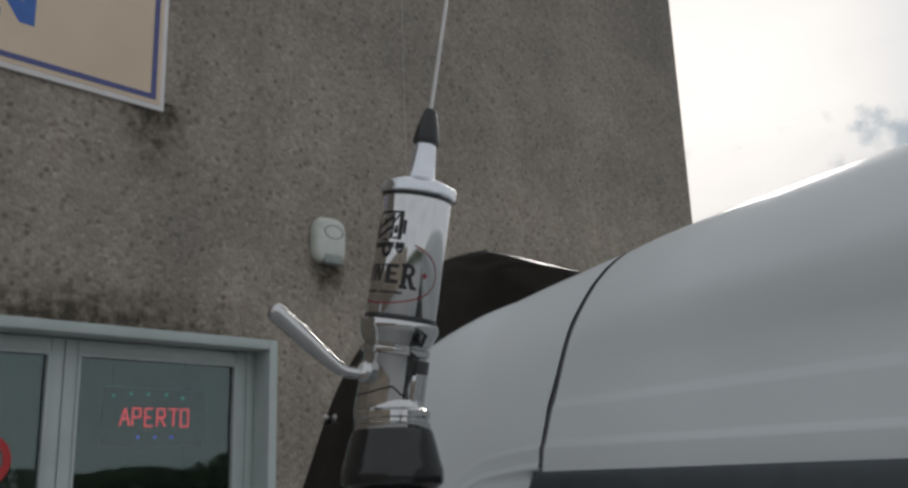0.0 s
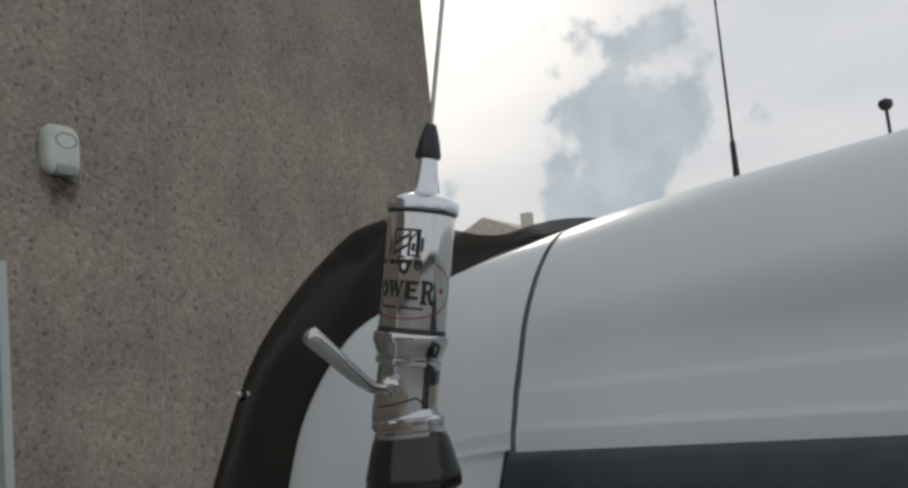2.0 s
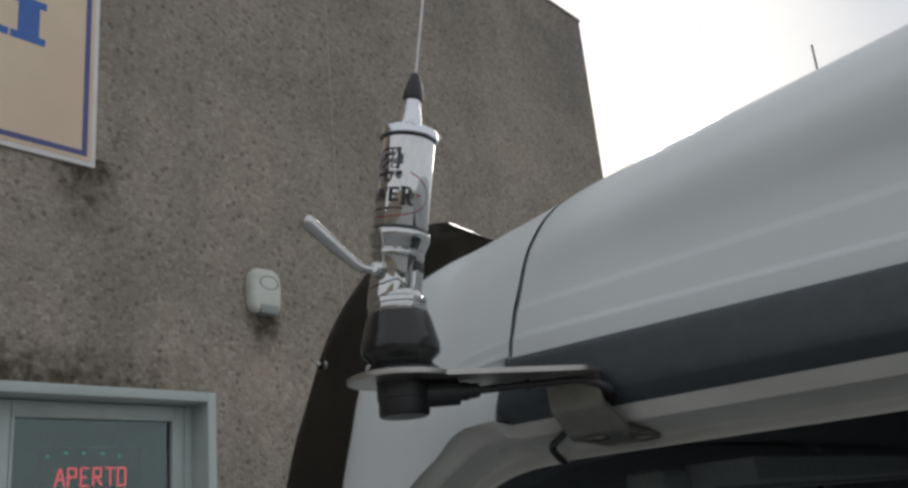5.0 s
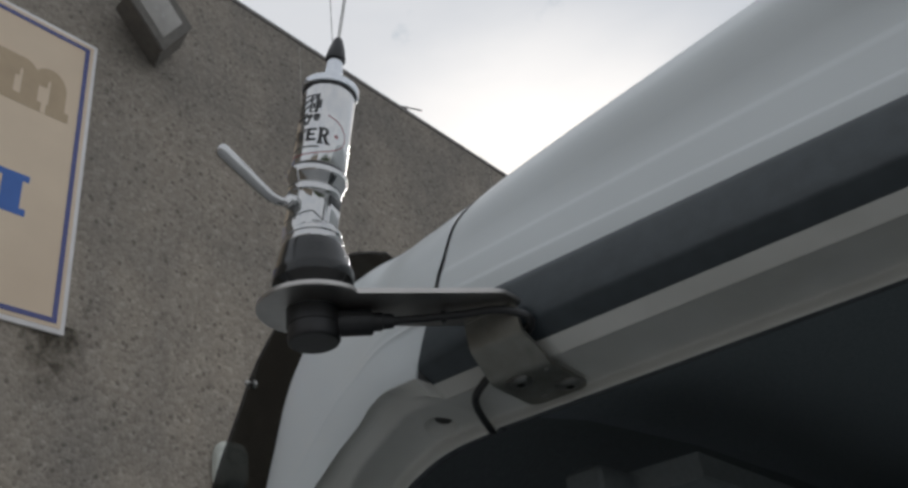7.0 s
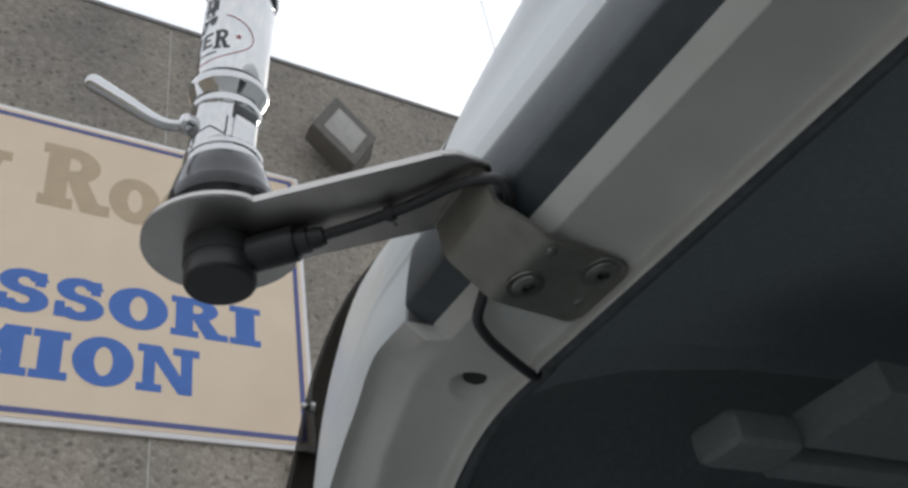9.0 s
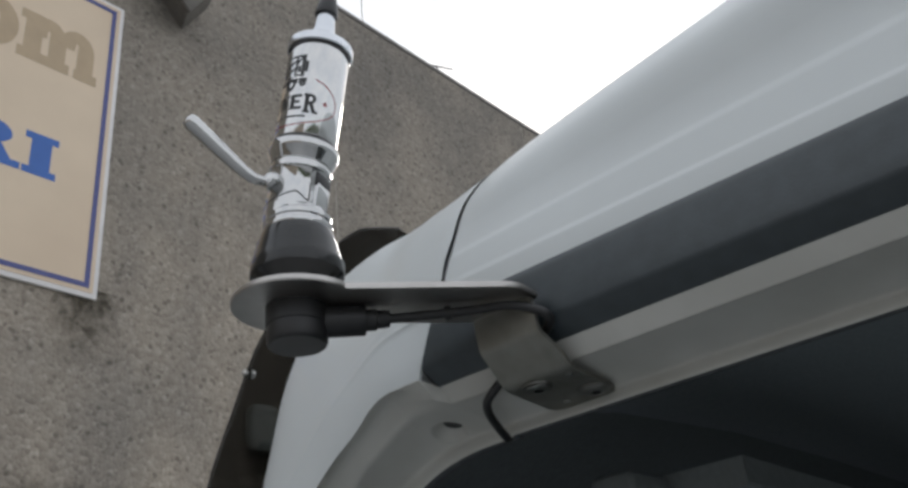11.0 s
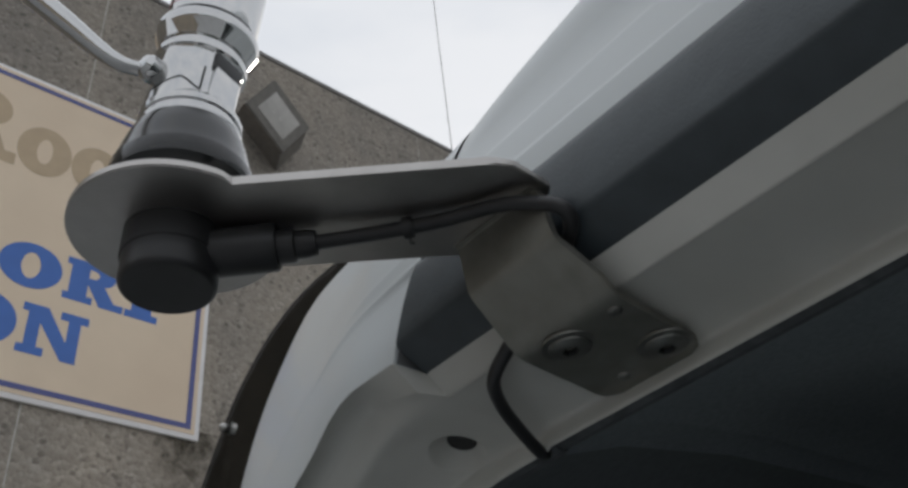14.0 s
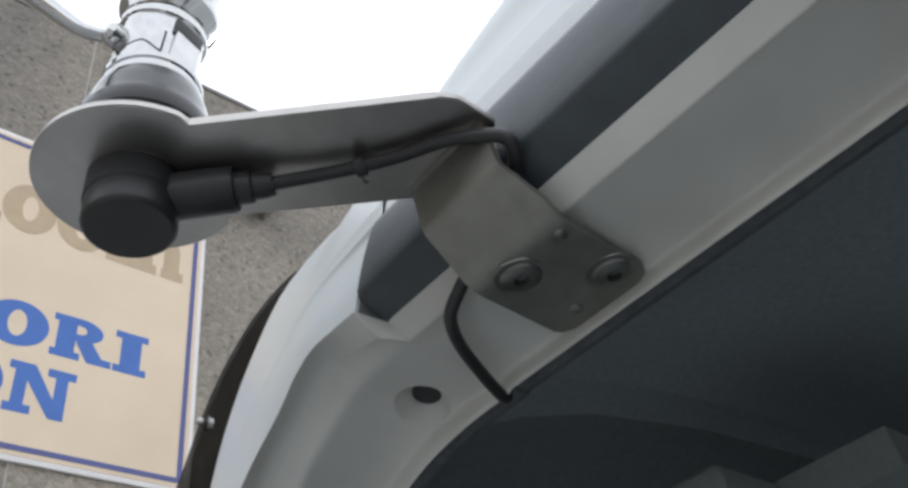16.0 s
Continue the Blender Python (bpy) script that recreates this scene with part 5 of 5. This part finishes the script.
def make_bracket():
    b = thing("antenna_bracket", "dull bent steel antenna bracket bolted under the door frame", "bracket", (0.0, 0.0, 2.10))
    o = Vector((0.0, 0.0, 2.10))
    near = [(-0.1107, 0.0305), (-0.0515, -0.0257)]
    far = [(-0.0285, 0.0155), (-0.0790, 0.0615)]
    outline = [Vector((-0.0290, -0.0274)), Vector((-0.0268, -0.0250)), Vector((-0.0266, -0.0225)), Vector((-0.0285, 0.0130))]
    outline.append(Vector(far[0]))
    a_far = math.atan2(far[1][1] - DISC.y, far[1][0] - DISC.x)
    a_near = math.atan2(near[0][1] - DISC.y, near[0][0] - DISC.x)
    outline.append(Vector(far[1]))
    if a_near < a_far:
        a_near += 2 * math.pi
    for k in range(1, 40):
        a = a_far + (a_near - a_far) * k / 40
        outline.append(Vector((DISC.x + DISC_R * math.cos(a), DISC.y + DISC_R * math.sin(a))))
    outline.append(Vector(near[0]))
    outline.append(Vector(near[1]))
    outline.append(Vector((-0.0455, -0.0283)))
    thick = 0.0032
    bm = slab([Vector((p.x, p.y, plate_z(p.x, p.y))) - o for p in outline], (0, 0, -thick))
    bmesh.ops.bevel(bm, geom=[e for e in bm.edges if abs(e.verts[0].co.z - e.verts[1].co.z) < 0.002 and e.calc_face_angle(0) > 1.0], offset=0.0005, segments=2, affect="EDGES")
    part("arm", bm, BRACKET, b)
    # bent tab and foot, one rounded strip
    prof = smooth_path([(-0.0345, 0, 2.1395), (-0.0318, 0, 2.1390), (-0.0302, 0, 2.1372), (-0.0296, 0, 2.1340), (-0.0288, 0, 2.1280), (-0.0278, 0, 2.1212), (-0.0271, 0, 2.1195), (-0.0258, 0, 2.1181), (-0.0222, 0, 2.1152), (-0.0160, 0, 2.1098), (-0.0110, 0, 2.1054), (-0.0080, 0, 2.1038), (-0.0040, 0, 2.1031), (0.0060, 0, 2.1023), (0.0150, 0, 2.1016), (0.0250, 0, 2.1007), (0.0350, 0, 2.0998)], 75)
    top = [(p.x, p.z) for p in prof]
    rows = []
    for k in range(9):
        s = k / 8
        r = []
        for x, z in top:
            w = max(0.0, min(1.0, (x + 0.034) / 0.02))
            u = max(0.0, x - 0.0285) / 0.0065           # rounded outer corners
            inset = 0.0065 * (1 - math.sqrt(max(0.0, 1 - u * u)))
            y0, y1 = -0.0236 - 0.0055 * w + inset, 0.0135 + 0.0013 * w - inset
            r.append(Vector((x, y0 + (y1 - y0) * s, z)) - o)
        rows.append(r)
    bm = sheet(rows)
    bmesh.ops.recalc_face_normals(bm, faces=bm.faces[:])
    bmesh.ops.solidify(bm, geom=bm.faces[:], thickness=0.003)
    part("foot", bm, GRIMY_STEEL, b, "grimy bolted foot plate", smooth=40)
    # round-headed bolts, rivets in spare holes
    for x, y in ((-0.0014, -0.0008), (0.0230, -0.0212)):
        z = 2.1027 - 0.09 * x - 0.0018
        m = Matrix.Translation(Vector((x, y, z)) - o) @ Matrix.Rotation(radians(180), 4, "X")
        bolt = part("bolt", turned([(0.0, 0.0), (0.0094, 0.0), (0.0097, 0.0006), (0.0095, 0.0013), (0.0074, 0.0015), (0.0072, 0.0020), (0.0060, 0.0027), (0.0030, 0.0030)], 36, m), BOLT, b)
        part("socket", turned([(0.0030, 0.0030), (0.0024, 0.0026), (0.0022, 0.0004), (0.0, 0.0004)], 6, m), RUBBER, bolt, "dark drive recess")
    for x, y in ((-0.0045, -0.0235), (0.0268, 0.0004)):
        m = Matrix.Translation(Vector((x, y, 2.1024 - 0.09 * x - 0.0022)) - o) @ Matrix.Rotation(radians(180), 4, "X")
        part("rivet", turned([(0.0, 0.0), (0.0026, 0.0), (0.0024, 0.0007), (0.0016, 0.0012), (0, 0.0013)], 16, m), BOLT, b)
    for x, y in ((-0.0735, 0.0330), (-0.0450, 0.0040)):
        m = Matrix.Translation(Vector((x, y, plate_z(x, y) - 0.001)) - o)
        part("tie_stub", turned([(0.0, 0.0), (0.0030, 0.0), (0.0030, 0.0036), (0.0020, 0.0050), (0, 0.0050)], 8, m), PLASTIC, b, "black cable tie stub")


make_bracket()


# ---------------------------------------------------------------- antenna
JOINT_AT = Vector((-0.1118, 0.0668, 2.2000))
LEAN = Vector((0.050, -0.187, 0.981)).normalized()
BADGE_ANGLE = -174.0


def make_antenna():
    base = Vector((-0.1124, 0.0650, plate_z(DISC.x, DISC.y)))
    a = thing("cb_antenna", "chrome CB antenna with tilt lever on a black rubber base", "antenna", base)
    inv = Matrix.Translation(-base)
    stand = Matrix.Rotation(radians(1.2), 4, "Y")
    tilt = inv @ Matrix.Translation(JOINT_AT) @ Vector((0, 0, 1)).rotation_difference(LEAN).to_matrix().to_4x4()

    def lathe(name, prof, mat, m, label="", parent=None, seg=56, smooth=32):
        return part(name, turned(prof, seg, m), mat, parent or a, label, smooth)

    lathe("rubber_base", [(0.0, 0.0), (0.0245, 0.0), (0.0250, 0.0010), (0.0246, 0.0030), (0.0205, 0.0068), (0.0192, 0.0082), (0.0196, 0.0092), (0.0228, 0.0122), (0.0246, 0.0140), (0.0249, 0.0155), (0.0247, 0.0208), (0.0244, 0.0216),
                          (0.0233, 0.0255), (0.0218, 0.0318), (0.0203, 0.0372), (0.0193, 0.0395), (0.0, 0.0395)], BOOT, stand, "black rubber base boot")
    lathe("base_ring", [(0.0, 0.0390), (0.0185, 0.0390), (0.0190, 0.0400), (0.0190, 0.0420), (0.0180, 0.0428), (0.0180, 0.0445), (0.0187, 0.0453), (0.0187, 0.0480), (0.0178, 0.0490), (0.0165, 0.0495), (0.0150, 0.0530), (0.0, 0.0530)], CHROME, stand, "chrome base ring")
    # tilting body with a cut wedge
    body = [(0.0, -0.0140), (0.0152, -0.0140), (0.0162, -0.0120), (0.0166, -0.0030), (0.0160, 0.0060), (0.0158, 0.0200), (0.0163, 0.0212), (0.0172, 0.0217), (0.0174, 0.0232), (0.0172, 0.0246), (0.0164, 0.0252), (0.0164, 0.0262), (0.0172, 0.0266), (0.0193, 0.0325), (0.0197, 0.0332),
            (0.0197, 0.0368), (0.0192, 0.0378), (0.0, 0.0380)]
    lathe("tilt_body", body, CHROME, tilt, "polished chrome tilt joint")
    # the fixed half of the joint, a flat-sided tongue
    m = tilt @ Matrix.Rotation(radians(-70), 4, "Z")
    bm = box(bmesh.new(), 0.0085, 0.0167, -0.0062, 0.0062, -0.0120, 0.0135, bevel=0.0006)
    bmesh.ops.transform(bm, matrix=m, verts=bm.verts[:])
    part("joint_tongue", bm, CHROME, a)
    bm = box(bmesh.new(), 0.0105, 0.0162, -0.0068, 0.0068, 0.0125, 0.0200, bevel=0.0004)
    bmesh.ops.transform(bm, matrix=m, verts=bm.verts[:])
    part("joint_slot", bm, RUBBER, a, "dark slot in the tilt joint")
    # dark parting line of the tilt joint: an arch at the foot and a slit up to the slot
    line = [(-207, -0.0010), (-193, 0.0000), (-180, 0.0009), (-166, 0.0020), (-152, 0.0036), (-140, 0.0050), (-130, 0.0060), (-121, 0.0045), (-112, 0.0026), (-103, 0.0013), (-103, 0.0125)]
    bm = bmesh.new()
    fine = [(a0 + (a1 - a0) * k / 6, z0 + (z1 - z0) * k / 6) for (a0, z0), (a1, z1) in zip(line, line[1:]) for k in range(6)] + line[-1:]
    for (a0, z0), (a1, z1) in zip(fine, fine[1:]):
        side = Vector((z0 - z1, radians(a1 - a0) * 0.016)).normalized() * 0.00045
        quad = []
        for ang, z, k in ((a0, z0, -1), (a1, z1, -1), (a1, z1, 1), (a0, z0, 1)):
            zz, aa = z + side.y * k, radians(ang) + side.x * k / 0.016
            rr = lerp_list([(-0.003, 0.0166), (0.006, 0.0160), (0.020, 0.0158)], zz) + 0.00006
            quad.append(bm.verts.new(tilt @ Vector((rr * math.cos(aa), rr * math.sin(aa), zz))))
        bm.faces.new(quad)
    part("joint_gap", bm, RUBBER, a, "dark parting line of the tilt joint", smooth=0)
    lathe("lower_washer", [(0.0, 0.0375), (0.0180, 0.0378), (0.0182, 0.0392), (0.0178, 0.0404), (0, 0.0404)], PLASTIC, tilt)
    coil = lathe("coil", [(0.0, 0.0402), (0.0174, 0.0402), (0.0177, 0.0410), (0.0177, 0.1000), (0.0174, 0.1006), (0, 0.1006)], COIL, tilt, "chrome coil cylinder with printed badge")
    lathe("upper_washer", [(0.0, 0.1003), (0.0181, 0.1004), (0.0182, 0.1012), (0.0180, 0.1020), (0, 0.1020)], PLASTIC, tilt)
    lathe("cap", [(0.0, 0.1018), (0.0188, 0.1018), (0.0194, 0.1026), (0.0194, 0.1068), (0.0189, 0.1076), (0.0140, 0.1102), (0.0098, 0.1118), (0.0080, 0.1122), (0.0072, 0.1135), (0.0066, 0.1200), (0.0054, 0.1300), (0.0050, 0.1325), (0.0, 0.1325)], STEEL_CAP, tilt, "satin metal cap")
    lathe("whip_boot", [(0.0, 0.1312), (0.0068, 0.1312), (0.0070, 0.1330), (0.0058, 0.1400), (0.0036, 0.1478), (0.0028, 0.1496), (0, 0.1500)], RUBBER, tilt, "black rubber whip boot", seg=32)
    tip = JOINT_AT + LEAN * 0.148
    whip = [tip + LEAN.normalized() * s for s in (0.0, 0.4, 0.8, 1.25)]
    bm = tube(whip, [0.0012, 0.0011, 0.0010, 0.0008], 10)
    bmesh.ops.transform(bm, matrix=inv, verts=bm.verts[:])
    part("whip", bm, STEEL, a, "thin stainless whip")

    # lever with its pivot
    pts = smooth_path([(-0.1735, 0.0797, 2.2410), (-0.1690, 0.0780, 2.2371), (-0.1560, 0.0735, 2.2254), (-0.1460, 0.0700, 2.2165), (-0.1390, 0.0675, 2.2118), (-0.1310, 0.0645, 2.2108), (-0.1255, 0.0630, 2.2110)], 30)
    rad = [lerp_list([(0, 0.0018), (0.02, 0.0036), (0.05, 0.0043), (0.12, 0.0047), (0.3, 0.0043), (0.55, 0.0033), (0.75, 0.0028), (1.0, 0.0028)], k / 30) for k in range(31)]
    bm = tube(pts, rad, 24)
    bmesh.ops.transform(bm, matrix=inv, verts=bm.verts[:])
    lever = part("lever", bm, CHROME, a, "chrome cam lever")
    m = inv @ along((-0.1205, 0.0655, 2.2105), (-0.1330, 0.0625, 2.2118))
    part("pivot_nut", turned([(0.0, -0.004), (0.0062, -0.004), (0.0065, 0.002), (0.0058, 0.0045), (0.0048, 0.0062), (0.0052, 0.0078), (0.0050, 0.0112), (0.0034, 0.0132), (0, 0.0136)], 24, m), CHROME, lever)

    # socket below the plate, angled plug and cable
    lathe("socket", [(0.0, -0.0242), (0.0140, -0.0242), (0.0150, -0.0235), (0.0155, -0.0224), (0.0155, -0.0142), (0.0162, -0.0136), (0.0162, -0.0030), (0.0, -0.0030)], PLASTIC, stand, "black moulded cable socket")
    d = Vector((0.735, -0.678, 0.0))
    s0 = Vector((base.x, base.y, base.z - 0.0115))
    bm = turned([(0.0, 0.0), (0.0082, 0.0), (0.0082, 0.0255), (0.0076, 0.0265), (0.0, 0.0265)], 24, inv @ along(s0 + d * 0.008, s0 + d * 0.05) @ Matrix.Rotation(radians(45), 4, "Z"))
    part("plug", bm, PLASTIC, a)
    bm = turned([(0.0, 0.0), (0.0058, 0.0), (0.0058, 0.0060), (0.0048, 0.0066), (0.0048, 0.0100), (0.0042, 0.0130), (0, 0.0130)], 20, inv @ along(s0 + d * 0.0340, s0 + d * 0.08))
    part("strain_relief", bm, RUBBER, a)
    path = smooth_path([tuple(s0 + d * 0.044), (-0.0640, 0.0190, 2.1338), (-0.0500, 0.0015, 2.1338), (-0.0410, -0.0130, 2.1336), (-0.0350, -0.0225, 2.1310), (-0.0295, -0.0305, 2.1262), (-0.0230, -0.0275, 2.1225), (-0.0160, -0.0130, 2.1190), (-0.0120, 0.0020, 2.1140), (-0.0106, 0.0110, 2.1108),
                        (-0.0106, 0.0200, 2.1052), (-0.0078, 0.0298, 2.1003), (0.0035, 0.0387, 2.0980), (0.0180, 0.0450, 2.0945), (0.0335, 0.0503, 2.0908), (0.0385, 0.0520, 2.0928), (0.0430, 0.0535, 2.0990)], 110)
    bm = tube(path, 0.0025, 12)
    bmesh.ops.transform(bm, matrix=inv, verts=bm.verts[:])
    part("cable", bm, RUBBER, a, "black coaxial cable")
    q = 10
    bm = turned([(0.0031, -0.0016), (0.0037, -0.0016), (0.0037, 0.0016), (0.0031, 0.0016), (0.0031, -0.0016)], 16, inv @ along(path[q], path[q + 1]))
    tie = part("cable_tie", bm, PLASTIC, a)
    nib = path[q] + Vector((0.0024, 0.0026, -0.0016))
    part("tie_nib", tube([inv @ nib, inv @ (nib + Vector((0.0020, 0.0016, -0.0004))), inv @ (nib + Vector((0.0030, 0.0010, -0.0002)))], 0.0006, 8), BOLT, tie, "shiny cut end of the tie")

    # printed badge wrapped round the coil; 0 faces the van's rear left
    R = 0.0177

    def wrap(angle0, height0):
        def place(x, y, k):
            ang = angle0 + x / R
            r = R + 0.00008 + k
            return tilt @ Vector((r * math.cos(ang), r * math.sin(ang), height0 + y))
        return place

    c = radians(BADGE_ANGLE)
    put = wrap(c, 0.0)
    def strips(q, n=5):
        """cuts a quad into narrow strips, so that it can follow the curve"""
        (a, b, c2, d) = [Vector(p) for p in q]
        return [(a.lerp(b, i / n), a.lerp(b, (i + 1) / n), d.lerp(c2, (i + 1) / n), d.lerp(c2, i / n)) for i in range(n)]

    # the letters grow towards the last one
    bm = bmesh.new()
    for n, (ch, left, low, tall, wide) in enumerate((("P", -0.0220, 0.0560, 0.0080, 0.0072), ("O", -0.0146, 0.0560, 0.0080, 0.0064), ("W", -0.0084, 0.0560, 0.0086, 0.0098), ("E", 0.0020, 0.0552, 0.0096, 0.0074), ("R", 0.0100, 0.0530, 0.0124, 0.0088))):
        sq = wide / text_width(ch, tall, 0.0, 1.0)
        shape = bar(0, 0, 0.30, 1) + bar(0.29, 0, 0.78, 0.19) + bar(0.29, 0.81, 0.75, 1) + bar(0.29, 0.42, 0.64, 0.59) if ch == "E" else glyph(ch)[0]
        for m, q in enumerate(shape):
            for quad in strips([(left + px * sq * tall, low + py * tall) for px, py in q]):
                bm.faces.new([bm.verts.new(put(x, y, 0.000001 * m)) for x, y in quad])
    part("badge_text", bm, BLACK_INK, coil, "black lettering POWER", smooth=0)
    bm = bmesh.new()
    for q in arc(0.0, 0.0612, 0.0300, 0.0163, 0.0294, 0.0156, -250, 60, 100):
        bm.faces.new([bm.verts.new(put(x, y, 0.00002)) for x, y in q])
    part("badge_ring", bm, RED_INK, coil, "red oval ring", smooth=0)
    bm = bmesh.new()
    for k in range(5):
        s, t = radians(90 + 72 * k), radians(90 + 72 * k + 36)
        u = radians(90 + 72 * k - 36)
        cx, cy = 0.0222, 0.0608
        bm.faces.new([bm.verts.new(put(cx + r * math.cos(g), cy + r * math.sin(g), 0.00003 + k * 0.000001)) for r, g in ((0, 0), (0.0008, u), (0.0021, s), (0.0008, t))])
    part("badge_star", bm, RED_INK, coil, "small red star", smooth=0)
    bm = bmesh.new()
    # fine illegible print as bars, and a lorry pictogram
    for x0, x1, y0, y1 in ((-0.0120, -0.0020, 0.0503, 0.0514), (0.0000, 0.0120, 0.0503, 0.0514)):
        for quad in strips(((x0, y0), (x1, y0), (x1, y1), (x0, y1)), 12):
            bm.faces.new([bm.verts.new(put(x, y, 0.00001)) for x, y in quad])
    part("badge_bars", bm, BLACK_INK, coil, smooth=0)
    bm = bmesh.new()
    k = 0

    def patch(*pts):
        nonlocal k
        k += 1
        for quad in strips(pts):
            bm.faces.new([bm.verts.new(put(x - 0.0042, y, 0.00001 + k * 0.0000012)) for x, y in quad])

    # cab front with slanting stripes, bumper and wheels
    for x0, x1, y0, y1 in ((-0.0032, -0.0023, 0.0770, 0.0905), (-0.0026, 0.0120, 0.0902, 0.0914), (0.0098, 0.0120, 0.0768, 0.0904), (0.0056, 0.0070, 0.0772, 0.0900), (-0.0052, -0.0014, 0.0728, 0.0754), (-0.0008, 0.0030, 0.0728, 0.0754),
                           (0.0064, 0.0086, 0.0724, 0.0756), (0.0094, 0.0140, 0.0724, 0.0756), (0.0000, 0.0046, 0.0762, 0.0772), (-0.0130, -0.0080, 0.0728, 0.0750), (0.0122, 0.0138, 0.0800, 0.0870), (0.0074, 0.0096, 0.0772, 0.0782), (-0.0060, -0.0050, 0.0775, 0.0860), (0.0076, 0.0094, 0.0800, 0.0840), (-0.0016, 0.0050, 0.0866, 0.0872)):
        patch((x0, y0), (x1, y0), (x1, y1), (x0, y1))
    for y in (0.0846, 0.0796):
        patch((-0.0018, y - 0.0018), (0.0054, y + 0.0024), (0.0054, y + 0.0042), (-0.0018, y - 0.0002))
    patch((0.0070, 0.0850), (0.0098, 0.0890), (0.0098, 0.0902), (0.0070, 0.0868))
    for cx, cy, r in ((0.0045, 0.0718, 0.0030), (0.0118, 0.0728, 0.0020)):
        for q in arc(cx, cy, r, r * 1.35, r * 0.45, r * 0.6, 0, 360, 20):
            patch(*q)
    part("badge_picture", bm, BLACK_INK, coil, "black lorry pictogram", smooth=0)["kind"] = "stuff"


make_antenna()
